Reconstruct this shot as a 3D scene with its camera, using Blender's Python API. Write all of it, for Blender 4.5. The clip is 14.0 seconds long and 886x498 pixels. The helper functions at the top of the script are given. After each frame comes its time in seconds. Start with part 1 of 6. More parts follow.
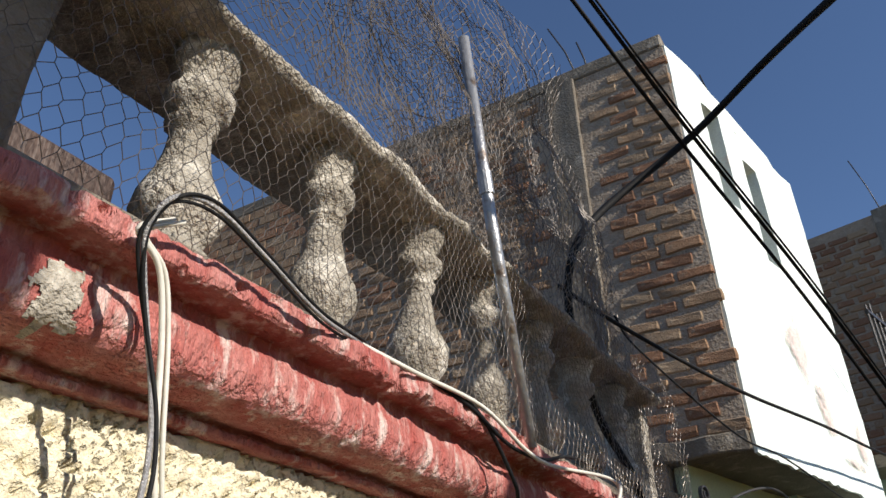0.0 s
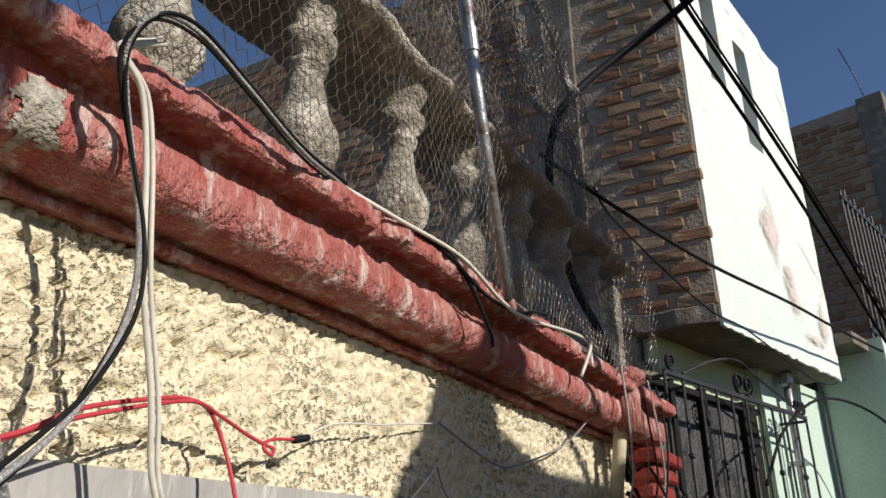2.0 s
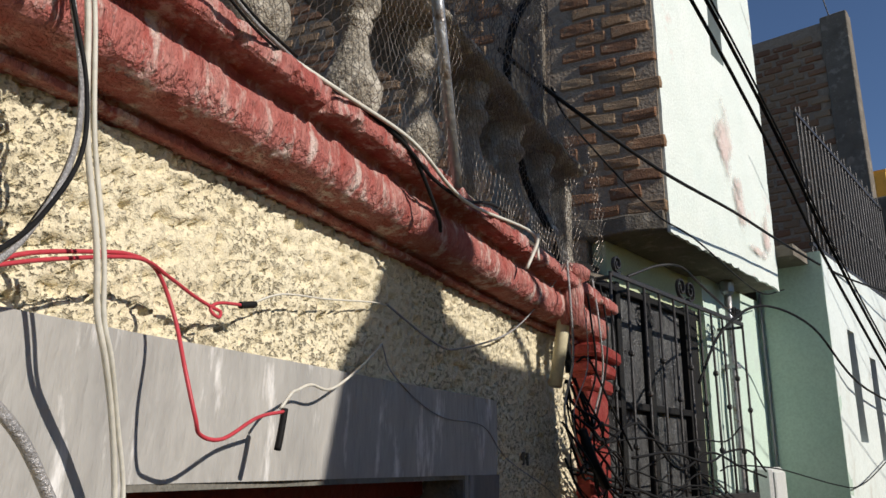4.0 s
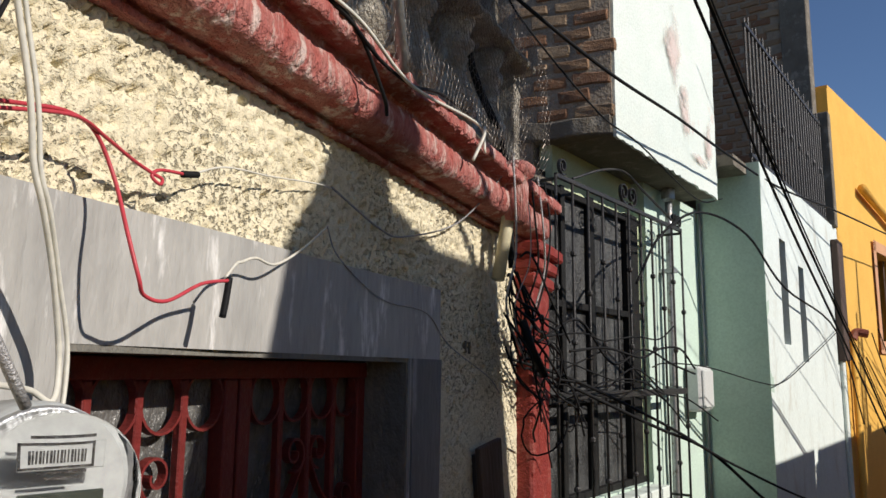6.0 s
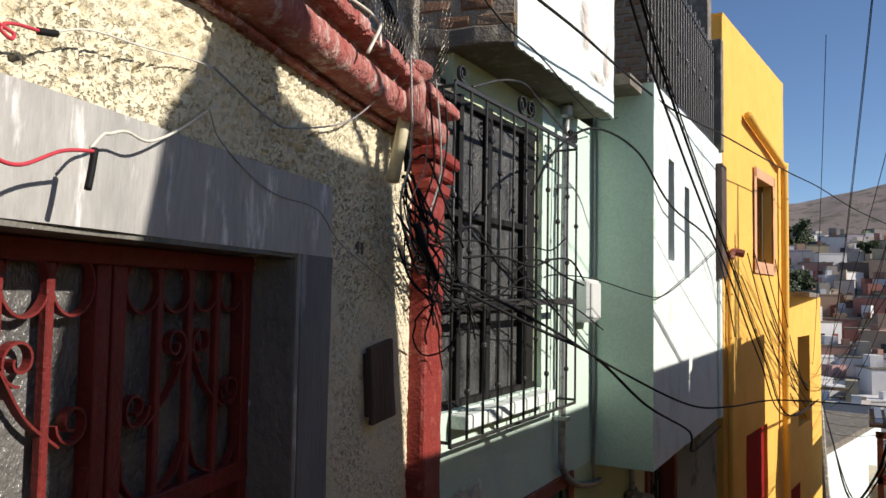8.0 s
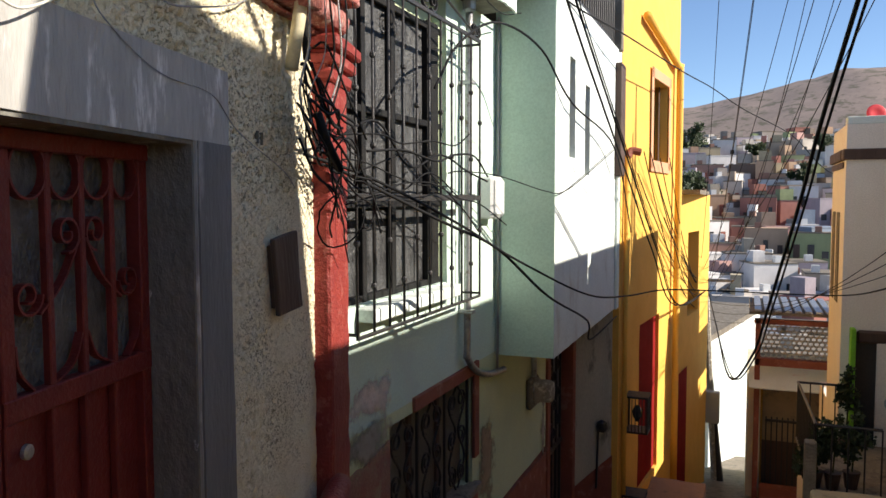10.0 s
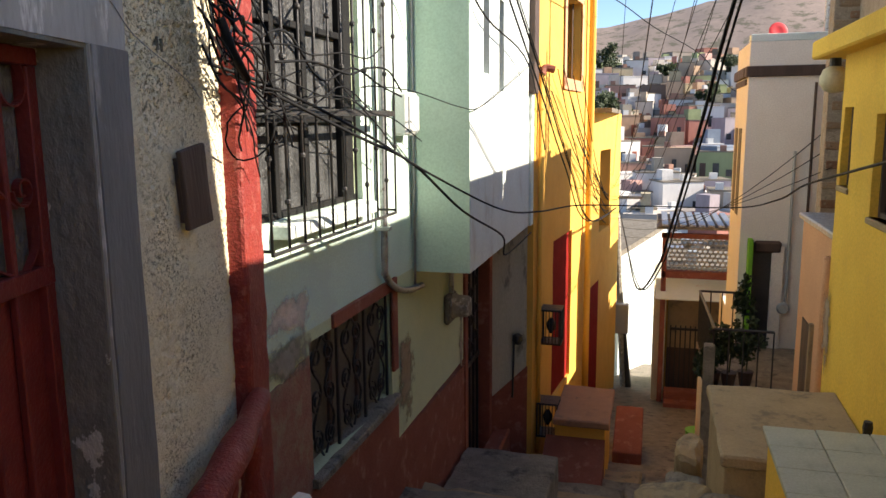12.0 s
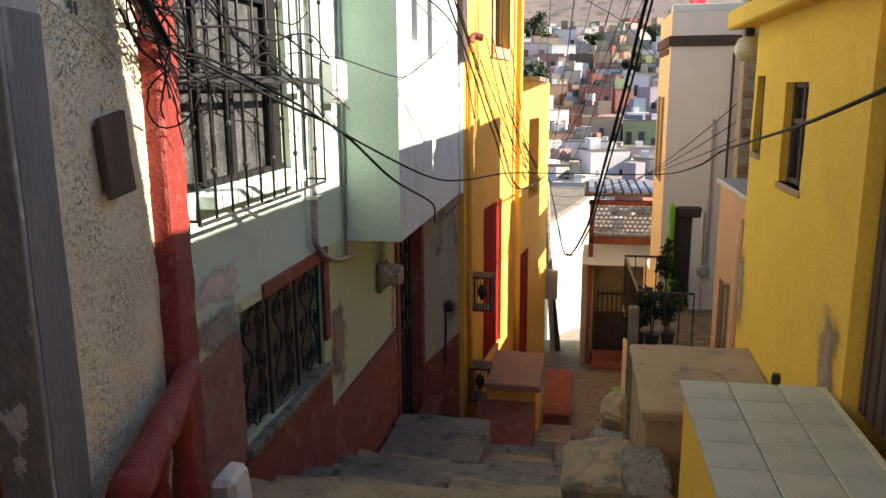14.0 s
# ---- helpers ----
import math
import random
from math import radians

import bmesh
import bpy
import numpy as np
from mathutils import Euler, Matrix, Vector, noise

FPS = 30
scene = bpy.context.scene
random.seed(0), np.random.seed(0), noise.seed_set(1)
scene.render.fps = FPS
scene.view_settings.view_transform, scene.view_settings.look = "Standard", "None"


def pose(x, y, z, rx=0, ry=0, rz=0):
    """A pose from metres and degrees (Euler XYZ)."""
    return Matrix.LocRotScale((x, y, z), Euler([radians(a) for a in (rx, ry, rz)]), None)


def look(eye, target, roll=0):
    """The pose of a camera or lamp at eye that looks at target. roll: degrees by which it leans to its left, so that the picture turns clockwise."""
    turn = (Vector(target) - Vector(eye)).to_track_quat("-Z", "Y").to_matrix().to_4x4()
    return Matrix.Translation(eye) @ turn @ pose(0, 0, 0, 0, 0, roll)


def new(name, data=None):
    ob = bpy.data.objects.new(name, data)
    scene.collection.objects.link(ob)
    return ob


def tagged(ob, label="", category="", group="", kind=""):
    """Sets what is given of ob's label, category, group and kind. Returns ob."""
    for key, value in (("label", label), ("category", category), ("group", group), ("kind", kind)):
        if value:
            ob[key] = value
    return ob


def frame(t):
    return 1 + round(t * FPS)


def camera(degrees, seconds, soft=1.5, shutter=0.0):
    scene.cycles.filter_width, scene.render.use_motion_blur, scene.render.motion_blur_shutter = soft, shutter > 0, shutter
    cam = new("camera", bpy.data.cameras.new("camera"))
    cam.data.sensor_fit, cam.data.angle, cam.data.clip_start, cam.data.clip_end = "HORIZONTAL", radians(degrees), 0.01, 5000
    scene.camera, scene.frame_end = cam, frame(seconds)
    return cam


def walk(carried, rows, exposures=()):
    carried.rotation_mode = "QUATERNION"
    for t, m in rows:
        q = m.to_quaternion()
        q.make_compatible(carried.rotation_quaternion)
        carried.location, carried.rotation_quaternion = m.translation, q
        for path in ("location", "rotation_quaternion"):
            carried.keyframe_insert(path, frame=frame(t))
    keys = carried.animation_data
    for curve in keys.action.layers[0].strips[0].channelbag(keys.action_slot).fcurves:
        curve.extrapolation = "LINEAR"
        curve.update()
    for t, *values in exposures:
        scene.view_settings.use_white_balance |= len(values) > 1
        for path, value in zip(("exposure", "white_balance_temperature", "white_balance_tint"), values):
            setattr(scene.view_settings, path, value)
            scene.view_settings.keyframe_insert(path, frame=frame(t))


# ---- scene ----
cam = camera(60.3, 14.0)
PATH = [
    (0, (-0.146, 0.103, 1.687), (-1.353, 1.321, 2.715), -1.1),
    (0.5, (-0.149, 0.102, 1.668), (-1.383, 1.34, 2.638), -0.6),
    (1, (-0.148, 0.106, 1.646), (-1.406, 1.37, 2.552), -0.2),
    (1.5, (-0.157, 0.11, 1.629), (-1.427, 1.411, 2.46), -0.2),
    (2, (-0.159, 0.114, 1.609), (-1.427, 1.46, 2.369), -0.4),
    (2.5, (-0.159, 0.117, 1.595), (-1.422, 1.501, 2.296), -0.2),
    (3, (-0.158, 0.121, 1.578), (-1.413, 1.536, 2.228), 0.0),
    (3.2, (-0.152, 0.122, 1.565), (-1.408, 1.547, 2.193), 0.1),
    (5.3, (-0.119, 0.119, 1.5), (-1.322, 1.667, 1.892), 1.0),
    (5.5, (-0.123, 0.123, 1.484), (-1.312, 1.686, 1.859), 0.6),
    (6, (-0.12, 0.124, 1.464), (-1.284, 1.719, 1.779), 0.6),
    (6.5, (-0.123, 0.131, 1.446), (-1.254, 1.758, 1.717), 0.7),
    (7, (-0.124, 0.147, 1.429), (-1.2, 1.82, 1.639), 1.0),
    (7.5, (-0.121, 0.163, 1.413), (-1.134, 1.879, 1.575), 1.1),
    (7.7, (-0.117, 0.166, 1.405), (-1.108, 1.898, 1.547), 1.1),
    (9.8, (-0.072, 0.18, 1.319), (-0.838, 2.026, 1.228), -0.3),
    (10, (-0.092, 0.161, 1.325), (-0.83, 2.016, 1.197), -0.1),
    (10.5, (-0.086, 0.148, 1.313), (-0.77, 2.018, 1.127), -0.1),
    (11, (-0.086, 0.146, 1.299), (-0.713, 2.03, 1.061), -0.1),
    (11.5, (-0.078, 0.146, 1.286), (-0.66, 2.038, 0.999), -0.3),
    (12, (-0.069, 0.146, 1.278), (-0.599, 2.047, 0.949), -0.5),
    (12.5, (-0.064, 0.139, 1.274), (-0.55, 2.046, 0.917), -0.2),
    (13, (-0.056, 0.122, 1.271), (-0.494, 2.035, 0.888), -0.3),
    (13.5, (-0.05, 0.113, 1.273), (-0.445, 2.033, 0.875), -0.2),
    (14, (-0.045, 0.106, 1.271), (-0.4, 2.032, 0.863), -0.4),
]
walk(cam, [(t, look(eye, target, roll)) for t, eye, target, roll in PATH],
     exposures=[(0.0, 0.36, 6450, 12), (3.0, -0.18, 6480, 12), (5.5, -0.14, 6450, 12), (7.0, 0.03, 6450, 12), (10.0, 0.82, 6750, 12), (12.0, 1.28, 7100, 12), (14.0, 1.55, 7250, 13)])

# ---- light ----
SUN_DIR = Vector((0.993, 0.149, 0.58)).normalized()
world = bpy.data.worlds.new("sky")
scene.world = world
world.use_nodes = True
wn = world.node_tree.nodes
sky = wn.new("ShaderNodeTexSky")
sky.sky_type, sky.sun_disc = "NISHITA", False
sky.sun_elevation = math.asin(SUN_DIR.z)
sky.sun_rotation = math.atan2(SUN_DIR.x, SUN_DIR.y)
sky.altitude, sky.air_density, sky.dust_density, sky.ozone_density = 2000, 1.0, 0.1, 4.0
world.node_tree.links.new(sky.outputs[0], wn["Background"].inputs[0])
wn["Background"].inputs[1].default_value = 0.105
sun = new("sun", bpy.data.lights.new("sun", "SUN"))
sun.data.energy, sun.data.angle, sun.data.color = 5.0, radians(0.5), (1.0, 0.93, 0.82)
sun.matrix_world = look(SUN_DIR * 30, (0, 0, 0))


# ---- materials ----
def material(name, base, second=None, rough=0.85, scale=6.0, bump=0.3, metal=0.0, stain=None, stain_scale=1.2,
             stain_cut=(0.55, 0.66), grain=60.0, spec=0.3, streak=1.0, random_tint=0.0, depth=0.02):
    """A procedural surface: two base tones in large clouds, fine grain, patches of a third tone, and bump at two scales."""
    m = bpy.data.materials.new(name)
    m.use_nodes = True
    nt = m.node_tree
    b = nt.nodes["Principled BSDF"]
    link = nt.links.new
    tc = nt.nodes.new("ShaderNodeTexCoord")
    mp = nt.nodes.new("ShaderNodeMapping")
    mp.inputs["Scale"].default_value = (1, 1, streak)
    link(tc.outputs["Object"], mp.inputs[0])

    def cloud(sc, detail=4.0, rough_=0.6):
        n = nt.nodes.new("ShaderNodeTexNoise")
        n.inputs["Scale"].default_value, n.inputs["Detail"].default_value, n.inputs["Roughness"].default_value = sc, detail, rough_
        link(mp.outputs[0], n.inputs["Vector"])
        return n.outputs["Fac"]

    def ramp(fac, lo, hi):
        r = nt.nodes.new("ShaderNodeMapRange")
        r.inputs["From Min"].default_value, r.inputs["From Max"].default_value = lo, hi
        link(fac, r.inputs["Value"])
        return r.outputs[0]

    def mix(fac, a, c, mode="MIX"):
        n = nt.nodes.new("ShaderNodeMix")
        n.data_type, n.blend_type = "RGBA", mode
        if isinstance(fac, float):
            n.inputs[0].default_value = fac
        else:
            link(fac, n.inputs[0])
        for sock, v in ((n.inputs[6], a), (n.inputs[7], c)):
            if isinstance(v, tuple):
                sock.default_value = (*v, 1)
            else:
                link(v, sock)
        return n.outputs[2]

    second = second or tuple(c * 0.8 for c in base)
    large, fine = cloud(scale), cloud(grain, 3.0)
    col = mix(ramp(large, 0.35, 0.65), base, second)
    col = mix(ramp(fine, 0.35, 0.75), col, mix(0.5, col, tuple(c * 0.6 for c in base)))
    if stain:
        col = mix(ramp(cloud(stain_scale, 6.0, 0.65), *stain_cut), col, stain)
    if random_tint:
        oi = nt.nodes.new("ShaderNodeObjectInfo")
        hs = nt.nodes.new("ShaderNodeHueSaturation")
        v = nt.nodes.new("ShaderNodeMapRange")
        v.inputs["To Min"].default_value, v.inputs["To Max"].default_value = 1 - random_tint, 1 + random_tint
        link(oi.outputs["Random"], v.inputs["Value"])
        link(v.outputs[0], hs.inputs["Value"])
        link(col, hs.inputs["Color"])
        col = hs.outputs[0]
    link(col, b.inputs["Base Color"])
    b.inputs["Metallic"].default_value = metal
    b.inputs["Specular IOR Level"].default_value = spec
    rr = nt.nodes.new("ShaderNodeMapRange")
    rr.inputs["To Min"].default_value, rr.inputs["To Max"].default_value = max(rough - 0.12, 0.02), min(rough + 0.1, 1)
    link(large, rr.inputs["Value"])
    link(rr.outputs[0], b.inputs["Roughness"])
    if bump:
        add = nt.nodes.new("ShaderNodeMath")
        add.operation = "ADD"
        link(large, add.inputs[0])
        link(fine, add.inputs[1])
        bp = nt.nodes.new("ShaderNodeBump")
        bp.inputs["Strength"].default_value, bp.inputs["Distance"].default_value = bump, depth
        link(add.outputs[0], bp.inputs["Height"])
        link(bp.outputs[0], b.inputs["Normal"])
    return m


def noise_node(nt, scale, detail, rough, vector):
    n = nt.nodes.new("ShaderNodeTexNoise")
    n.inputs["Scale"].default_value, n.inputs["Detail"].default_value, n.inputs["Roughness"].default_value = scale, detail, rough
    nt.links.new(vector, n.inputs["Vector"])
    return n.outputs["Fac"]


def ranged(nt, value, lo, hi, a=0.0, b=1.0):
    r = nt.nodes.new("ShaderNodeMapRange")
    r.inputs["From Min"].default_value, r.inputs["From Max"].default_value = lo, hi
    r.inputs["To Min"].default_value, r.inputs["To Max"].default_value = a, b
    nt.links.new(value, r.inputs["Value"])
    return r.outputs[0]


def mixed(nt, fac, a, b):
    n = nt.nodes.new("ShaderNodeMix")
    n.data_type = "RGBA"
    nt.links.new(fac, n.inputs[0])
    for sock, v in ((n.inputs[6], a), (n.inputs[7], b)):
        if isinstance(v, tuple):
            sock.default_value = (*v, 1)
        else:
            nt.links.new(v, sock)
    return n.outputs[2]


def maths(nt, kind, a, b):
    n = nt.nodes.new("ShaderNodeMath")
    n.operation = kind
    for sock, v in ((n.inputs[0], a), (n.inputs[1], b)):
        if isinstance(v, float):
            sock.default_value = v
        else:
            nt.links.new(v, sock)
    return n.outputs[0]


def plaster(name, base, second, dark_tone):
    """Hand-thrown plaster: clouds of two tones, small pits coloured darker, fine grain."""
    m = bpy.data.materials.new(name)
    m.use_nodes = True
    nt = m.node_tree
    b = nt.nodes["Principled BSDF"]
    ob = nt.nodes.new("ShaderNodeTexCoord").outputs["Object"]
    cloud = noise_node(nt, 3.0, 5.0, 0.6, ob)
    where = ranged(nt, noise_node(nt, 2.3, 4.0, 0.6, ob), 0.42, 0.58, 0.18, 1.0)
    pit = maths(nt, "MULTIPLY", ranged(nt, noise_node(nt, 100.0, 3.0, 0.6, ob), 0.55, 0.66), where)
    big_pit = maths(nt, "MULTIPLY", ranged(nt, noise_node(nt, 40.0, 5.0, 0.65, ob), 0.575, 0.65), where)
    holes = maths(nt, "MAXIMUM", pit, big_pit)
    grain = noise_node(nt, 240.0, 3.0, 0.6, ob)
    col = mixed(nt, ranged(nt, cloud, 0.35, 0.65), base, second)
    col = mixed(nt, maths(nt, "MULTIPLY", ranged(nt, grain, 0.5, 0.75), 0.35), col, dark_tone)
    # The pits are darkened in the colour and sunk in the bump.
    col = mixed(nt, maths(nt, "MULTIPLY", holes, 0.6), col, dark_tone)
    nt.links.new(col, b.inputs["Base Color"])
    b.inputs["Roughness"].default_value, b.inputs["Specular IOR Level"].default_value = 0.92, 0.2
    h = maths(nt, "SUBTRACT", maths(nt, "MULTIPLY", grain, 0.25), holes)
    bp = nt.nodes.new("ShaderNodeBump")
    bp.inputs["Strength"].default_value, bp.inputs["Distance"].default_value = 1.0, 0.012
    nt.links.new(h, bp.inputs["Height"])
    nt.links.new(bp.outputs[0], b.inputs["Normal"])
    return m


def brick_clay(name):
    """Hand-made brick: each one between tan and dark red, with mortar smears and rough faces."""
    m = bpy.data.materials.new(name)
    m.use_nodes = True
    nt = m.node_tree
    b = nt.nodes["Principled BSDF"]
    ob = nt.nodes.new("ShaderNodeTexCoord").outputs["Object"]
    rnd = nt.nodes.new("ShaderNodeObjectInfo").outputs["Random"]
    isl = nt.nodes.new("ShaderNodeNewGeometry").outputs["Random Per Island"]
    pick = maths(nt, "FRACT", maths(nt, "ADD", maths(nt, "MULTIPLY", rnd, 7.3), isl), 0.0)
    ramp = nt.nodes.new("ShaderNodeValToRGB")
    e = ramp.color_ramp.elements
    e[0].color, e[1].color = (0.22, 0.12, 0.075, 1), (0.38, 0.28, 0.185, 1)
    for at, c in ((0.25, (0.31, 0.17, 0.10)), (0.5, (0.33, 0.22, 0.135)), (0.75, (0.30, 0.205, 0.13))):
        e.new(at).color = (*c, 1)
    nt.links.new(pick, ramp.inputs[0])
    big, fine = noise_node(nt, 22.0, 6.0, 0.65, ob), noise_node(nt, 110.0, 3.0, 0.6, ob)
    col = mixed(nt, ranged(nt, big, 0.52, 0.68, 0.0, 0.75), ramp.outputs[0], (0.33, 0.28, 0.21))
    col = mixed(nt, ranged(nt, fine, 0.5, 0.75, 0.0, 0.5), col, (0.10, 0.065, 0.045))
    nt.links.new(col, b.inputs["Base Color"])
    b.inputs["Roughness"].default_value, b.inputs["Specular IOR Level"].default_value = 0.95, 0.15
    bp = nt.nodes.new("ShaderNodeBump")
    bp.inputs["Strength"].default_value, bp.inputs["Distance"].default_value = 1.0, 0.02
    nt.links.new(maths(nt, "ADD", big, maths(nt, "MULTIPLY", fine, 0.5)), bp.inputs["Height"])
    nt.links.new(bp.outputs[0], b.inputs["Normal"])
    return m


M = {
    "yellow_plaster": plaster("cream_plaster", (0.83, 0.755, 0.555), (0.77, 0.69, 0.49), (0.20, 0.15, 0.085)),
    "jamb_cement": material("cement_toned_darker", (0.205, 0.203, 0.20), (0.16, 0.16, 0.16), stain=(0.32, 0.32, 0.315), stain_scale=7, stain_cut=(0.60, 0.7), scale=6, grain=50, bump=0.4, streak=0.25),
    "cement": material("grey_cement", (0.45, 0.44, 0.415), (0.35, 0.345, 0.33), stain=(0.74, 0.73, 0.71), stain_scale=13, stain_cut=(0.58, 0.68), scale=6, grain=45, bump=0.5, streak=0.22),
    "reveal": material("peeling_cement", (0.21, 0.20, 0.175), (0.15, 0.145, 0.125), stain=(0.42, 0.41, 0.38), stain_scale=4.5, stain_cut=(0.60, 0.615), scale=9, grain=40, bump=0.6, streak=0.6),
    "red_paint": material("worn_red_paint", (0.43, 0.105, 0.088), (0.55, 0.25, 0.22), stain=(0.68, 0.52, 0.47), stain_scale=26, stain_cut=(0.52, 0.66), scale=17, grain=120, bump=1.0, streak=0.25),
    "red_deep": material("dark_red_paint", (0.28, 0.04, 0.03), (0.22, 0.03, 0.025), scale=8, grain=60, bump=0.5, rough=0.55, stain=(0.34, 0.10, 0.08), stain_scale=12),
    "door_red": material("maroon_door_paint", (0.19, 0.026, 0.023), (0.15, 0.021, 0.019), scale=8, bump=0.25, rough=0.5),
    "bare_concrete": material("bare_concrete", (0.42, 0.385, 0.32), (0.28, 0.25, 0.20), stain=(0.62, 0.58, 0.50), stain_scale=12, stain_cut=(0.52, 0.62), scale=9, grain=80, bump=0.9),
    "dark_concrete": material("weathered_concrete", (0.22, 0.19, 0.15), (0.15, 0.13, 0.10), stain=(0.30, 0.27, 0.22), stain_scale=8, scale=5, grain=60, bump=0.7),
    "brick": brick_clay("red_clay_brick"),
    "mortar": material("mortar", (0.42, 0.34, 0.255), (0.31, 0.245, 0.18), scale=16, grain=50, bump=1.0, depth=0.02),
    "white_wall": material("white_painted_plaster", (0.77, 0.83, 0.78), (0.70, 0.78, 0.73), stain=(0.62, 0.50, 0.45), stain_scale=2.2, stain_cut=(0.62, 0.72), scale=2, bump=0.3),
    "bay_white": material("pale_mint_white_plaster", (0.75, 0.82, 0.79), (0.69, 0.76, 0.73), scale=3, bump=0.25, stain=(0.56, 0.58, 0.53), stain_scale=3, streak=0.5),
    # Mottled greys put the reflections on the dark panes into the colour.
    "reflection_grey": material("pane_with_painted_reflections", (0.10, 0.103, 0.104), (0.032, 0.033, 0.034), rough=0.4, bump=0.8, grain=70, scale=9, spec=0.4, streak=0.5, stain=(0.018, 0.018, 0.019), stain_scale=6, stain_cut=(0.5, 0.62)),
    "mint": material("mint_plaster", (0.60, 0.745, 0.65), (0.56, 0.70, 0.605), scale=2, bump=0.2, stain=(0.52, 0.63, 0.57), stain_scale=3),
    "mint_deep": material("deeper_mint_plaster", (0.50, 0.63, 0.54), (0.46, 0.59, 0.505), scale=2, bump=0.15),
    "pale_green": material("pale_green_plaster", (0.55, 0.62, 0.40), (0.50, 0.57, 0.38), scale=3, bump=0.2),
    "dado": material("brick_red_dado", (0.28, 0.09, 0.06), (0.24, 0.075, 0.05), scale=4, bump=0.4, stain=(0.33, 0.15, 0.11), stain_scale=6),
    "orange": material("orange_plaster", (0.84, 0.49, 0.10), (0.78, 0.44, 0.09), scale=3, bump=0.25, stain=(0.55, 0.28, 0.07), stain_scale=5, stain_cut=(0.62, 0.8)),
    "yellow": material("chrome_yellow_plaster", (0.90, 0.58, 0.085), (0.85, 0.53, 0.08), scale=3, bump=0.25, stain=(0.66, 0.42, 0.11), stain_scale=3, stain_cut=(0.6, 0.8)),
    "peach": material("peach_plaster", (0.66, 0.36, 0.20), (0.60, 0.33, 0.19), scale=3, bump=0.25),
    "beige": material("beige_plaster", (0.90, 0.83, 0.74), (0.86, 0.78, 0.69), scale=3, bump=0.2, stain=(0.62, 0.50, 0.42), stain_scale=4, stain_cut=(0.64, 0.8)),
    "stone_step": material("worn_stone_step", (0.31, 0.265, 0.21), (0.21, 0.18, 0.14), stain=(0.11, 0.095, 0.08), stain_scale=5, scale=6, grain=45, bump=1.0, depth=0.03),
    "ochre_step": material("ochre_cement", (0.42, 0.31, 0.18), (0.34, 0.25, 0.15), stain=(0.20, 0.16, 0.11), stain_scale=5, scale=5, bump=0.5),
    "tile": material("grey_green_tile", (0.52, 0.52, 0.38), (0.46, 0.46, 0.34), scale=6, grain=90, bump=0.1, rough=0.55, stain=(0.33, 0.33, 0.25), stain_scale=9, stain_cut=(0.58, 0.72), random_tint=0.06),
    "iron": material("black_iron", (0.028, 0.028, 0.029), (0.04, 0.035, 0.032), rough=0.45, bump=0.3, grain=120, spec=0.4),
    "black_paint": material("worn_black_paint", (0.009, 0.009, 0.0095), (0.016, 0.015, 0.014), rough=0.6, bump=0.3, grain=90, spec=0.2),
    "galvanised": material("galvanised_steel", (0.48, 0.49, 0.50), (0.36, 0.37, 0.38), rough=0.4, metal=0.7, scale=20, bump=0.2, stain=(0.20, 0.16, 0.13), stain_scale=18),
    "wire_mesh": material("rusty_galvanised_wire", (0.21, 0.19, 0.17), (0.10, 0.08, 0.065), rough=0.4, metal=0.5, scale=12, bump=0),
    "black_cable": material("black_cable", (0.012, 0.012, 0.013), (0.018, 0.018, 0.018), rough=0.65, bump=0.1, spec=0.12),
    "white_cable": material("white_cable", (0.72, 0.70, 0.62), (0.62, 0.60, 0.52), rough=0.45, bump=0.05),
    "grey_cable": material("stranded_grey_cable", (0.46, 0.45, 0.45), (0.30, 0.30, 0.30), rough=0.4, metal=0.3, bump=0.5, grain=220),
    "red_cable": material("red_cable", (0.55, 0.06, 0.08), (0.48, 0.055, 0.07), rough=0.4, bump=0.05),
    "cream_pipe": material("cream_plastic", (0.66, 0.60, 0.40), (0.60, 0.54, 0.36), rough=0.45, bump=0.05),
    "glass_dark": material("dusty_window_glass", (0.035, 0.04, 0.045), (0.05, 0.055, 0.06), rough=0.22, bump=0.06, spec=0.5, scale=4),
    "textured_glass": material("textured_glass", (0.19, 0.185, 0.175), (0.09, 0.088, 0.085), rough=0.25, bump=0.8, grain=70, spec=0.5, scale=9, streak=0.6),
    "lcd": material("dark_display", (0.05, 0.06, 0.05), rough=0.3, bump=0),
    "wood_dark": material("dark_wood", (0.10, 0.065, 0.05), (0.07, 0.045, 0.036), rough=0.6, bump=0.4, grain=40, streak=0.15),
    # Near black: the darkness of unlit interiors is put into the colour.
    "painted_dark": material("near_black_indoors", (0.015, 0.014, 0.013), rough=0.9, bump=0),
    "plastic_white": material("white_plastic", (0.68, 0.69, 0.68), (0.63, 0.64, 0.63), rough=0.35, bump=0.03),
    "plastic_grey": material("grey_meter_plastic", (0.42, 0.44, 0.44), (0.38, 0.40, 0.40), rough=0.35, bump=0.03),
    "leaf": material("plant_leaf", (0.05, 0.10, 0.025), (0.03, 0.06, 0.018), rough=0.6, bump=0.2, scale=12),
    "hill": material("dry_hillside", (0.33, 0.255, 0.215), (0.25, 0.20, 0.17), stain=(0.14, 0.125, 0.09), stain_scale=0.06, stain_cut=(0.52, 0.6), scale=0.012, grain=0.15, bump=0),
    "ground_far": material("dusty_ground", (0.22, 0.18, 0.14), (0.15, 0.13, 0.10), scale=0.1, grain=1.0, bump=0),
}


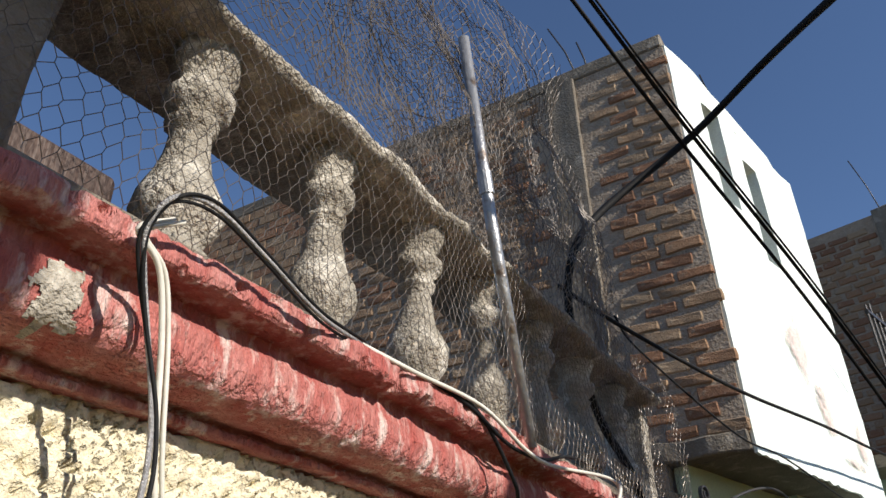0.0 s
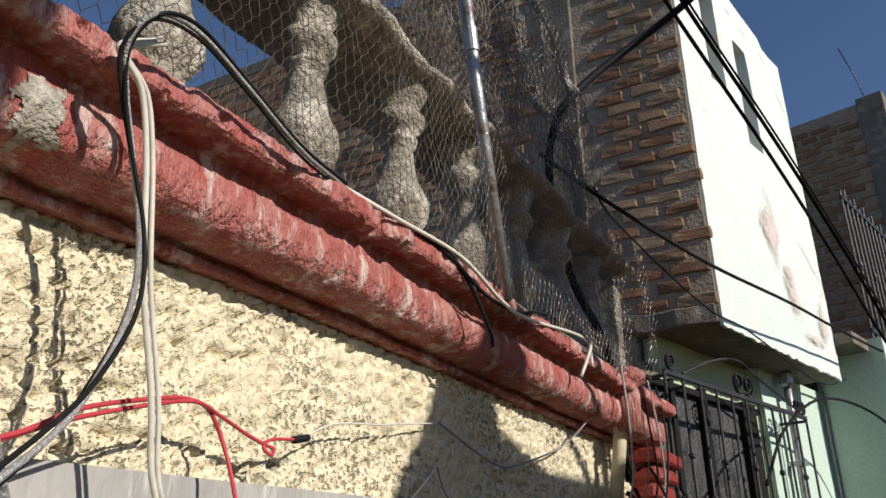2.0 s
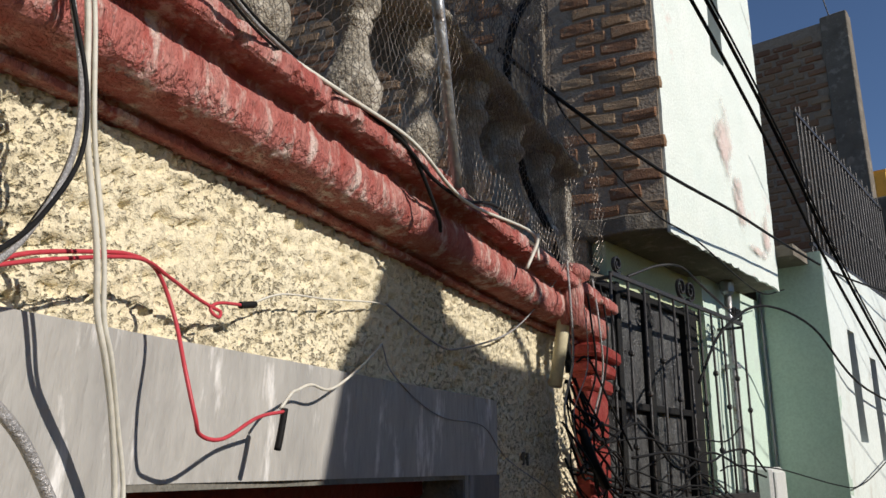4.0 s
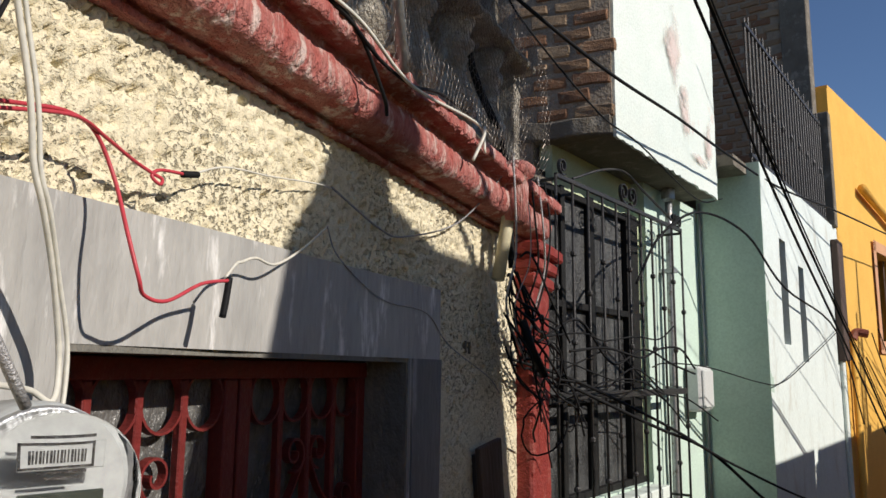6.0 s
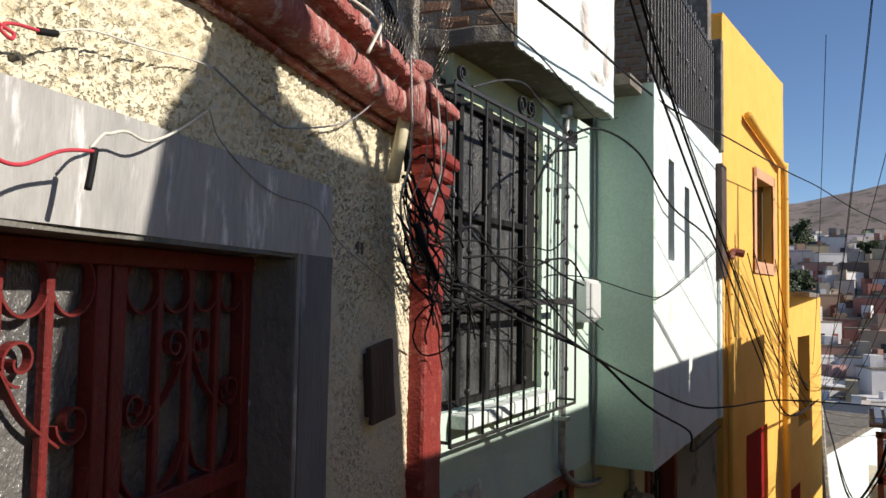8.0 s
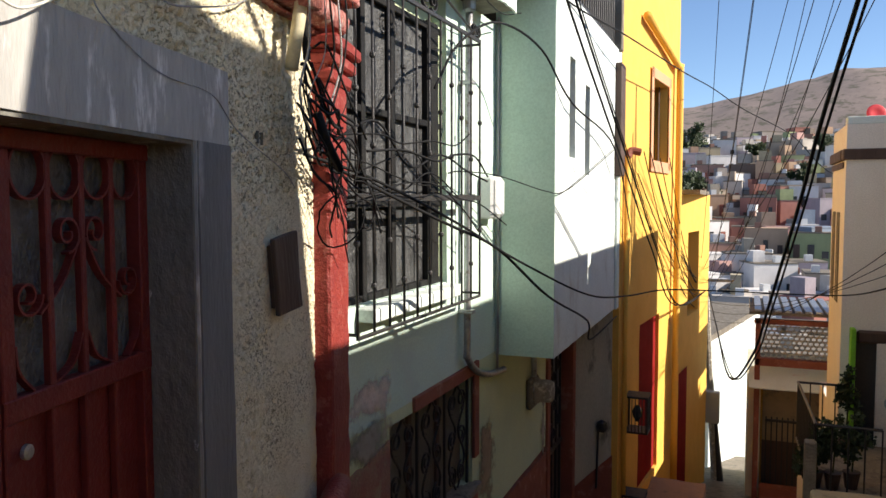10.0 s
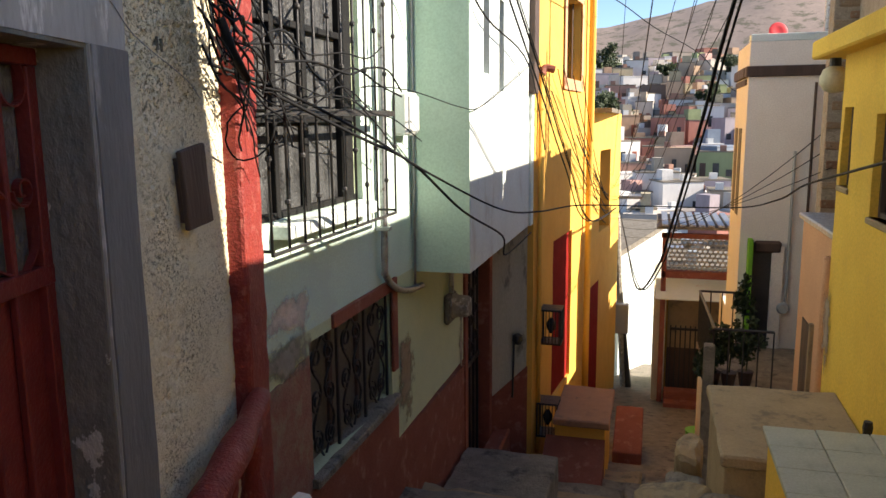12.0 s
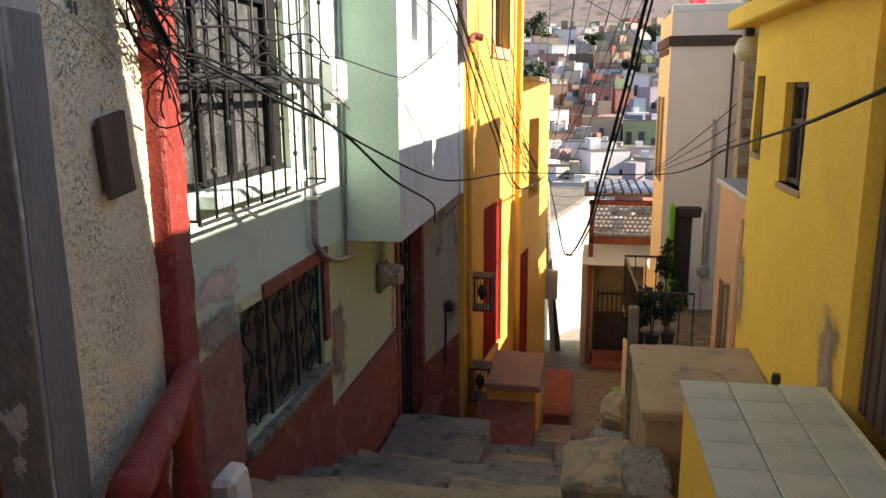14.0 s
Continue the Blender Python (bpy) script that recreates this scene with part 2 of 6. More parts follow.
# ---- building helpers ----
def box(bm, x0, x1, y0, y1, z0, z1, m=None):
    vs = [bm.verts.new((x, y, z)) for x in (x0, x1) for y in (y0, y1) for z in (z0, z1)]
    if m is not None:
        for v in vs:
            v.co = m @ v.co
    for f in ((0, 1, 3, 2), (4, 6, 7, 5), (0, 4, 5, 1), (2, 3, 7, 6), (0, 2, 6, 4), (1, 5, 7, 3)):
        bm.faces.new([vs[i] for i in f])
    return vs


def link_mesh(name, bm, mat, smooth=False):
    bmesh.ops.recalc_face_normals(bm, faces=bm.faces)
    me = bpy.data.meshes.new(name)
    bm.to_mesh(me)
    bm.free()
    me.materials.append(mat)
    if smooth:
        me.shade_smooth()
    return new(name, me)


def part(name, bm, mat, parent, label="", smooth=False):
    ob = link_mesh(name, bm, mat, smooth)
    ob.parent = parent
    if label:
        tagged(ob, label)
    return ob


def thing(name, label, category, group="", kind="", m=None):
    ob = tagged(new(name), label, category, group, kind)
    ob.empty_display_size = 0.1
    if m is not None:
        ob.matrix_basis = m
    return ob


def bevel(bm, w=0.006, seg=1):
    bmesh.ops.bevel(bm, geom=list(bm.edges), offset=w, segments=seg, affect="EDGES", profile=0.5)
    return bm


def bx(x0, x1, y0, y1, z0, z1, w=0.0, rough=0.0, cuts=0):
    """A bmesh with one block; w: bevel; rough: uneven edges."""
    bm = bmesh.new()
    box(bm, x0, x1, y0, y1, z0, z1)
    if w:
        bevel(bm, w)
    if cuts:
        bmesh.ops.subdivide_edges(bm, edges=list(bm.edges), cuts=cuts, use_grid_fill=True)
    if rough:
        for v in bm.verts:
            v.co += noise.noise_vector(v.co * 6.0) * rough
    return bm


def grid_wall(u0, u1, z0, z1, step, place, amp, holes=(), scale=9.0, thick=0.3, pits=0.0):
    """A wall sheet in (u, z) with rough relief and true thickness; place(u, out, z) gives the point. holes: (u0, u1, z0, z1)."""
    bm = bmesh.new()
    us = sorted({round(u0 + (u1 - u0) * i / max(1, round((u1 - u0) / step)), 4) for i in range(max(1, round((u1 - u0) / step)) + 1)} | {h for r in holes for h in r[:2] if u0 < h < u1})
    zs = sorted({round(z0 + (z1 - z0) * i / max(1, round((z1 - z0) / step)), 4) for i in range(max(1, round((z1 - z0) / step)) + 1)} | {h for r in holes for h in r[2:] if z0 < h < z1})
    front, back = {}, {}

    def inside(i, k):
        u, z = (us[i] + us[i + 1]) / 2, (zs[k] + zs[k + 1]) / 2
        return not any(a < u < b and c < z < d for a, b, c, d in holes)

    def vert(store, i, k, deep):
        if (i, k) not in store:
            u, z = us[i], zs[k]
            if deep:
                o = -thick
            else:
                p = Vector((u, 0.0, z))
                o = amp * (noise.fractal(p * scale, 0.9, 2.1, 4) + 0.5 * noise.noise(p * 1.4)) if amp else 0.0
                if pits:
                    rough_here = 0.22 + 0.78 * min(1.0, max(0.0, (z - 1.2) / 0.7)) + 0.5 * noise.noise(p * 2.2)
                    o -= pits * rough_here * (0.6 * max(0.0, noise.noise(p * 30) - 0.2) + max(0.0, noise.noise(p * 64 + Vector((9, 0, 0))) - 0.12))
            store[i, k] = bm.verts.new(place(u, o, z))
        return store[i, k]

    cells = {(i, k) for i in range(len(us) - 1) for k in range(len(zs) - 1) if inside(i, k)}
    for i, k in cells:
        q = [(i, k), (i + 1, k), (i + 1, k + 1), (i, k + 1)]
        bm.faces.new([vert(front, *c, False) for c in q])
        for (a, b), nb in (((0, 1), (i, k - 1)), ((1, 2), (i + 1, k)), ((2, 3), (i, k + 1)), ((3, 0), (i - 1, k))):
            if nb not in cells:
                bm.faces.new([vert(front, *q[b], False), vert(front, *q[a], False), vert(back, *q[a], True), vert(back, *q[b], True)])
    return bm


def tube_mesh(bm, pts, r, sides=6, closed_ends=True):
    """A round bar along a line of points."""
    pts = [Vector(p) for p in pts]
    rings = []
    n = len(pts)
    side = None
    for i, p in enumerate(pts):
        d = (pts[min(i + 1, n - 1)] - pts[max(i - 1, 0)]).normalized()
        if side is None or abs(side.dot(d)) > 0.95:
            side = d.orthogonal().normalized()
        side = (side - d * side.dot(d)).normalized()
        other = d.cross(side)
        rad = r[i] if isinstance(r, (list, tuple)) else r
        rings.append([bm.verts.new(p + (side * math.cos(a) + other * math.sin(a)) * rad) for a in (math.tau * j / sides for j in range(sides))])
    for a, b in zip(rings, rings[1:]):
        for j in range(sides):
            bm.faces.new((a[j], a[(j + 1) % sides], b[(j + 1) % sides], b[j]))
    if closed_ends:
        bm.faces.new(rings[0][::-1])
        bm.faces.new(rings[-1])
    return bm


def spline(pts, per=6):
    """A smooth line through the points."""
    pts = [Vector(p) for p in pts]
    out = []
    for i in range(len(pts) - 1):
        a, b = pts[i], pts[i + 1]
        p0 = pts[i - 1] if i else a * 2 - b
        p3 = pts[i + 2] if i + 2 < len(pts) else b * 2 - a
        for k in range(per):
            t = k / per
            out.append(0.5 * ((2 * a) + (b - p0) * t + (2 * p0 - 5 * a + 4 * b - p3) * t * t + (3 * a - 3 * b + p3 - p0) * t ** 3))
    out.append(pts[-1])
    return out


def sag(a, b, drop, n=14):
    """A hanging line from a to b."""
    a, b = Vector(a), Vector(b)
    return [a.lerp(b, i / n) - Vector((0, 0, drop * 4 * (i / n) * (1 - i / n))) for i in range(n + 1)]


def cable(name, pts, r, mat, label, category="cable", group="", sides=6):
    ob = link_mesh(name, tube_mesh(bmesh.new(), pts, r, sides), mat, True)
    return tagged(ob, label, category, group)


def lathe(bm, profile, sides=20, centre=(0, 0, 0), wobble=0.0):
    """profile: (radius, z) from bottom to top."""
    rings = []
    for r, z in profile:
        ring = []
        for j in range(sides):
            a = math.tau * j / sides
            p = Vector((r * math.cos(a), r * math.sin(a), z)) + Vector(centre)
            if wobble:
                p += noise.noise_vector(p * 14) * wobble + noise.noise_vector(p * 45) * wobble * 0.4
            ring.append(bm.verts.new(p))
        rings.append(ring)
    for a, b in zip(rings, rings[1:]):
        for j in range(sides):
            bm.faces.new((a[j], a[(j + 1) % sides], b[(j + 1) % sides], b[j]))
    bm.faces.new(rings[0][::-1])
    bm.faces.new(rings[-1])
    return bm


# The cream house stands askew to the lane: u along its front, out towards the lane.
YAW = math.degrees(math.atan2(0.9713, -0.238))
MY = pose(-1.13, 0, 0, 0, 0, YAW)


def Y(u, out, z):
    return Vector((u, -out, z))


def W(u, out, z):
    return MY @ Vector((u, -out, z))


# ---- ground and stairs ----
PROFILE = [(-6.0, 0.35), (0.6, -0.42), (2.6, -0.55), (3.4, -0.95), (8.6, -3.15), (11.0, -3.9), (17.0, -4.8), (23.0, -6.0), (34.0, -9.5), (70.0, -14.0)]


def ground_z(y):
    for (a, za), (b, zb) in zip(PROFILE, PROFILE[1:]):
        if y <= b:
            return za + (zb - za) * (y - a) / (b - a)
    return PROFILE[-1][1]


def hill_z(x, y):
    """The far land: down the lane, across the valley and up the town's hillside."""
    if y < 100:
        return ground_z(y) - 0.35 - min(abs(x), 30) * 0.02
    z = -15.0 + (min(y, 215) - 100) * 0.24
    if y > 215:
        z -= (min(y, 420) - 215) * 0.12
    return z


bm = bmesh.new()
cols, rows_ = [-700, -300, -150, -90, -60, -40, -25, -12, -5, 0, 5, 12, 25, 40, 60, 90, 150, 300, 700], [-60, -6, 0, 3, 8.6, 17, 23, 34, 50, 70, 90, 110, 130, 150, 170, 190, 215, 260, 420, 700, 1600]
vg = [[bm.verts.new((x, y, hill_z(x, y) + (noise.noise(Vector((x, y, 0)) * 0.03) * 2.0 if y > 40 else 0))) for x in cols] for y in rows_]
for a, b in zip(vg, vg[1:]):
    for i in range(len(cols) - 1):
        bm.faces.new((a[i], a[i + 1], b[i + 1], b[i]))
tagged(link_mesh("ground", bm, M["ground_far"], True), "dusty ground falling away to the valley", "ground", kind="structure")

bm = bmesh.new()
NY = 90
vr = []
for j in range(NY + 1):
    a = -600 + 1700 * j / NY
    row = []
    for i in range(12):
        t = i / 11
        d = 700 + 500 * t
        ridge = 150 + 28 * math.exp(-((a - 175) / 120) ** 2) - 16 * math.exp(-((a + 110) / 90) ** 2) + 12 * noise.noise(Vector((a * 0.006, 3, 0)))
        row.append(bm.verts.new((a, d, -30 + (ridge + 30) * math.sin(t * math.pi / 2) ** 1.2 + 9 * (1 - t) * noise.fractal(Vector((a * 0.012, t * 2, 1)), 1, 2, 4) + 5 * noise.noise(Vector((a * 0.03, t * 5, 7))))))
    vr.append(row)
for a, b in zip(vr, vr[1:]):
    for i in range(11):
        bm.faces.new((a[i], a[i + 1], b[i + 1], b[i]))
tagged(link_mesh("mountain", bm, M["hill"], True), "dry brown mountain behind the town", "mountain", kind="structure")

# landing, then steps down the lane
stairs = thing("stairs", "worn stone and cement steps going down the lane", "stairs", kind="structure")
part("landing", bx(-2.3, 1.2, -5.0, 2.45, -1.2, -0.48, 0.01), M["stone_step"], stairs)
y = 2.45
sr = random.Random(9)
while y < 10.4:
    w = 0.72 + 0.2 * math.sin(y * 5)
    z = ground_z(y + w)
    x = -2.2
    while x < 1.2:
        ww = sr.uniform(0.8, 2.3)
        b = bx(x + 0.008, min(x + ww, 1.25) - 0.008, y + sr.uniform(-0.12, 0.06), y + w + 0.25, z - 0.9, z + 0.08 + sr.uniform(-0.05, 0.05), 0.03, 0.0, 7)
        for v in b.verts:
            v.co += noise.noise_vector(v.co * 3.0) * 0.05 + noise.noise_vector(v.co * 11.0) * 0.025
        part("step", b, M[sr.choice(("stone_step", "stone_step", "stone_step", "ochre_step"))], stairs)
        x += ww
    y += w
bm = bmesh.new()
prev = None
for i in range(60):
    yy = 10.2 + i * 0.55
    row = [bm.verts.new((x, yy, ground_z(yy) + 0.05 + 0.03 * noise.noise(Vector((x, yy, 0)) * 1.7))) for x in (-4, -2, -1, -0.5, 0, 0.5, 1, 2, 4)]
    if prev:
        for k in range(8):
            bm.faces.new((prev[k], prev[k + 1], row[k + 1], row[k]))
    prev = row
tagged(link_mesh("pavement", bm, M["stone_step"], True), "grey worn paving of the lower lane", "pavement", kind="structure")

# ---- cream house with the red cornice ----
DU0, DU1, DZ1 = 0.76, 2.03, 1.50
house = thing("cream_house", "cream rough-plastered house with red cornice and iron door", "house", m=MY)
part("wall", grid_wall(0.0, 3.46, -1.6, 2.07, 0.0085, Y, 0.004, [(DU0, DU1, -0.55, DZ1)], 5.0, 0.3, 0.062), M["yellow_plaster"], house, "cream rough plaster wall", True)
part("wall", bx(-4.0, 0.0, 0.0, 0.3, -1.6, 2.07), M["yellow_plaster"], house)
part("side_wall", bx(-4.0, -3.7, 0.3, 6.0, -1.6, 2.3), M["yellow_plaster"], house)
part("terrace_floor", bx(-4.0, 4.2, 0.3, 6.0, 2.1, 2.26), M["dark_concrete"], house)
# Room surfaces are near black, so indoor shade comes from their colour.
part("floor", bx(-3.6, 3.2, 0.3, 5.0, -0.7, -0.5), M["painted_dark"], house)
part("back_wall", bx(-3.6, 3.2, 2.0, 2.2, -0.5, 2.1), M["painted_dark"], house)
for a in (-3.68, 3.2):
    part("inner_wall", bx(a, a + 0.08, 0.3, 2.2, -0.5, 2.1), M["painted_dark"], house)
# cement surround of the door
b = grid_wall(0.42, 2.27, -0.55, 1.735, 0.05, lambda u, o, z: Y(u, o + 0.02 + (0.004 * math.sin(u * 7)), z), 0.003, [(DU0, DU1, -0.55, DZ1)], 4.0, 0.03)
part("door_surround", b, M["cement"], house, "grey cement door surround")
# Jamb sheet laid over the surround, in a darker grey than the lintel.
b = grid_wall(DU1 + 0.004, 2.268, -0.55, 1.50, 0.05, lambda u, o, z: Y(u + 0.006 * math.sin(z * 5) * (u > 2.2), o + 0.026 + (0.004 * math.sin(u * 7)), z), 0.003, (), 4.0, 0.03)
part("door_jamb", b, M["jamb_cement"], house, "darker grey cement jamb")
for a, c, d in ((DU1 - 0.012, DU1, -0.5), (DU0, DU0 + 0.012, -0.5), (DU0 + 0.012, DU1 - 0.012, DZ1 - 0.012)):
    part("reveal", bx(a, c, -0.015, 0.3, d, DZ1), M["reveal"], house, "peeling grey door reveal")
# Parapet takes the dark wood colour in place of shade on it.
part("rear_parapet", bx(-1.5, 1.02, 0.9, 1.02, 2.26, 3.14, 0.02, 0.02, 6), M["wood_dark"], house)
# cornice: one moulded run with worn edges
prof_nodes = [(-0.02, 2.062), (0.020, 2.062), (0.028, 2.067), (0.027, 2.075), (0.016, 2.081), (0.022, 2.085), (0.055, 2.087), (0.090, 2.092), (0.110, 2.102), (0.121, 2.118), (0.126, 2.138), (0.125, 2.158), (0.120, 2.176), (0.114, 2.190), (0.110, 2.202)]
prof = [(p.x, p.z) for p in spline([(o, 0, z) for o, z in prof_nodes], 3)]
prof += [(0.112, 2.209), (0.125, 2.2105), (0.14, 2.212), (0.158, 2.213), (0.170, 2.215), (0.176, 2.220), (0.178, 2.228), (0.177, 2.240), (0.176, 2.252), (0.172, 2.262), (0.163, 2.268), (0.148, 2.271), (0.10, 2.278), (-0.22, 2.30)]


def cornice_point(u, o, z, lift=0.0):
    p = Vector((u, o, z))
    d = noise.noise(p * 9) * 0.005 + noise.noise(p * 30) * 0.004 + noise.noise(p * 75) * 0.0025 + noise.noise(p * 170) * 0.0012 + lift
    if o > 0.13:
        d -= 0.045 * max(0.0, noise.noise(Vector((u * 9, 2.0, z * 14))) - 0.22) + 0.05 * max(0.0, noise.noise(Vector((u * 31, 5.0, z * 30))) - 0.25)
    return Y(u, o + d, z + noise.noise(p * 12 + Vector((5, 0, 0))) * 0.004 + noise.noise(p * 60) * 0.0018 + 0.010 * math.sin(u * 1.7))


bm = bmesh.new()
rings = []
for i in range(851):
    u = -1.6 + (3.40 + 1.6) * i / 850
    rings.append([bm.verts.new(cornice_point(u, o, z)) for o, z in prof])
for a, c in zip(rings, rings[1:]):
    for k in range(len(prof) - 1):
        bm.faces.new((a[k], a[k + 1], c[k + 1], c[k]))
bm.faces.new(rings[0])
bm.faces.new(rings[-1][::-1])
part("cornice", bm, M["red_paint"], house, "moulded red cornice with worn paint")
# corner column
bm = bmesh.new()
box(bm, 3.22, 3.52, -0.08, 0.3, -1.7, 2.0)
bevel(bm, 0.02, 2)
bmesh.ops.subdivide_edges(bm, edges=[e for e in bm.edges if abs(e.verts[0].co.z - e.verts[1].co.z) > 1], cuts=40)
for v in bm.verts:
    v.co += noise.noise_vector(Vector((v.co.x, v.co.y, v.co.z * 3)) * 4) * 0.012
part("column", bm, M["red_deep"], house, "dark red corner column")

# ---- balustrade on the terrace ----
bal = thing("balustrade", "bare concrete balustrade with a sagging handrail above the cornice", "balustrade", m=MY)
part("plinth", bx(0.0, 3.2, -0.09, 0.12, 2.26, 2.335, 0.008, 0.008, 8), M["dark_concrete"], bal)
bm = bmesh.new()
rings = []
for i in range(260):
    u = 0.0 + 3.1 * i / 259
    ring = []
    for o, z in ((-0.20, 2.80), (-0.205, 2.83), (-0.18, 2.845), (0.08, 2.842), (0.114, 2.836), (0.124, 2.826), (0.122, 2.815), (0.10, 2.803)):
        p = Vector((u, o, z))
        ring.append(bm.verts.new(Y(u, o + noise.noise(p * 6) * 0.018 + noise.noise(p * 35) * 0.006 + noise.noise(p * 80) * 0.003, z + noise.noise(p * 8 + Vector((3, 3, 3))) * 0.014 + noise.noise(p * 45) * 0.006)))
    rings.append(ring)
for a, c in zip(rings, rings[1:]):
    for k in range(8):
        bm.faces.new((a[k], a[(k + 1) % 8], c[(k + 1) % 8], c[k]))
bm.faces.new(rings[0]); bm.faces.new(rings[-1][::-1])
part("handrail", bm, M["bare_concrete"], bal, "", True)
BPROF = [(0.066, -0.02), (0.066, 0.03), (0.052, 0.042), (0.060, 0.056), (0.076, 0.082), (0.083, 0.11), (0.081, 0.135), (0.069, 0.162), (0.055, 0.19), (0.047, 0.22), (0.041, 0.255), (0.038, 0.29), (0.048, 0.300), (0.050, 0.311), (0.040, 0.322), (0.055, 0.336), (0.068, 0.354), (0.069, 0.376), (0.054, 0.391), (0.050, 0.405), (0.060, 0.425), (0.072, 0.45), (0.075, 0.48)]
for i, u in enumerate((0.585, 0.975, 1.36, 1.725, 2.09, 2.45, 2.82)):
    b = lathe(bmesh.new(), BPROF, 20, Y(u, 0.0, 2.33), 0.008)
    part("baluster", b, M["bare_concrete"], bal, "", True)
part("post", bx(0.0, 0.24, -0.12, 0.14, 2.26, 3.1, 0.012, 0.012, 4), M["dark_concrete"], bal)
part("end_post", bx(3.055, 3.125, -0.05, 0.03, 2.26, 2.9, 0.008, 0.008, 4), M["bare_concrete"], bal)

# ---- brick and white upper storey ----
UB = 4.24
upper = thing("brick_house", "raw brick upper storey with a whitewashed front jutting over the lane", "house", m=MY)
part("side_wall", bx(UB + 0.004, UB + 0.28, -0.285, 6.5, 2.95, 5.88), M["mortar"], upper, "mortar bed of the brick wall")
part("low_wall", bx(UB + 0.016, UB + 0.28, 0.2, 6.5, 2.2, 2.95), M["mortar"], upper)
part("concrete_column", bx(UB - 0.02, UB + 0.2, 0.42, 0.66, 2.3, 5.9, 0.01, 0.01, 6), M["dark_concrete"], upper, "rough concrete tie column")
part("foot_beam", bx(UB - 0.015, UB + 0.2, -0.28, 0.42, 2.845, 2.965, 0.01, 0.018, 8), M["dark_concrete"], upper, "ragged concrete beam under the bricks")
part("roof_beam", bx(UB - 0.01, UB + 0.26, -0.29, 6.5, 5.88, 6.0, 0.01, 0.012, 10), M["dark_concrete"], upper)
white = thing("white_house", "whitewashed jutting upper storey with two slit windows", "house")
SL = [(4.64, 4.90, 4.72, 5.60), (5.18, 5.42, 4.42, 5.34)]
part("wall", grid_wall(4.21, 6.2, 2.95, 5.9, 0.1, lambda u, o, z: Vector((-1.85 + o, u, z - max(0, u - 4.6) * 0.17 * (z > 5.7) - max(0, u - 5.8) * 1.0 * (z > 5.7))), 0.006, SL, 4.0, 0.22), M["white_wall"], white, "white plaster stained pink at the foot")
part("wall_foot", grid_wall(4.21, 6.2, 2.835, 2.95, 0.025, lambda u, o, z: Vector((-1.85 + o, u, z + (0.022 * noise.noise(Vector((u * 14, 1, 0))) + 0.014 * noise.noise(Vector((u * 47, 3, 0)))) * (z < 2.86))), 0.004, (), 4.0, 0.018), M["white_wall"], white, "ragged foot of the white plaster")
for a, c, d, e in SL:
    part("slit_back", bx(-2.2, -2.08, a - 0.05, c + 0.05, d - 0.05, e + 0.05), M["dark_concrete"], white)
part("slab", bx(-3.2, -1.872, 4.22, 6.19, 2.845, 2.948, 0.0, 0.006, 7), M["dark_concrete"], white, "bare concrete floor slab")
part("end_wall", bx(-5.0, -2.08, 5.95, 6.18, 2.93, 5.5), M["mortar"], white)

# ---- mint house ----
mint = thing("mint_house", "mint green house with barred window and jutting bay", "house")
GX = -2.15
WIN = (3.42, 5.40, 0.72, 2.86)
LOWWIN = (4.42, 5.98, -1.00, -0.10)
DOOR = (8.45, 9.95, -3.3, -0.05)
part("wall", grid_wall(3.3, 10.3, 0.0 - 0.02, 2.85, 0.16, lambda u, o, z: Vector((GX + o, u, z)), 0.006, [WIN, (3.3, 3.42, 2.42, 2.86)], 3.0, 0.3), M["mint"], mint)
part("wall", grid_wall(3.3, 10.3, -1.45, -0.02, 0.16, lambda u, o, z: Vector((GX + o, u, z)), 0.006, [LOWWIN, DOOR], 3.0, 0.3), M["pale_green"], mint)
# Wall added in darker mortar where the green wall lies in shade.
part("back_wall", bx(-2.75, -2.6, 3.1, 4.7, 2.2, 2.92), M["mortar"], mint, "added mortar wall standing in for shaded green wall")
part("dado", bx(GX - 0.05, GX + 0.014, 3.3, 6.1, -1.6, -1.09, 0.004, 0.004, 4), M["dado"], mint)
part("dado", grid_wall(3.3, 4.40, -1.1, -0.24, 0.04, lambda u, o, z: Vector((GX + 0.012 + o, u, z + (0.03 * noise.noise(Vector((u * 9, 0, 0))) + 0.12 * (u - 3.9)) * (z > -0.3))), 0.004, (), 6.0, 0.04), material("faded_red_wash", (0.29, 0.12, 0.09), (0.33, 0.19, 0.145), stain=(0.30, 0.23, 0.16), stain_scale=7, stain_cut=(0.5, 0.66), scale=9, bump=0.6), mint, "faded red wash over rough render")
part("dado", grid_wall(3.3, 10.3, -4.2, -1.45, 0.16, lambda u, o, z: Vector((GX + 0.01 + o, u, z - 0.03 * (u - 6))), 0.006, [(DOOR[0], DOOR[1], -4.3, 0)], 3.0, 0.3), M["dado"], mint)
bay = part("bay", grid_wall(6.6, 10.2, -0.05, 3.2, 0.2, lambda u, o, z: Vector((-1.62 + o, u, z)), 0.005, [(7.15, 7.40, 1.72, 2.64), (7.87, 8.12, 1.58, 2.48)], 3.0, 0.1), M["bay_white"], mint, "white jutting bay front")
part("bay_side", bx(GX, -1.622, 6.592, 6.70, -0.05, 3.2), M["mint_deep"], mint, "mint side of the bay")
part("bay_floor", bx(GX, -1.72, 6.7, 10.2, -0.06, 0.06), M["mint"], mint)
part("bay_top", bx(-3.5, -1.72, 6.2, 10.2, 3.1, 3.19), M["dark_concrete"], mint)
part("bay_back", bx(-1.95, -1.85, 6.7, 10.1, 0.06, 3.1), M["dark_concrete"], mint)

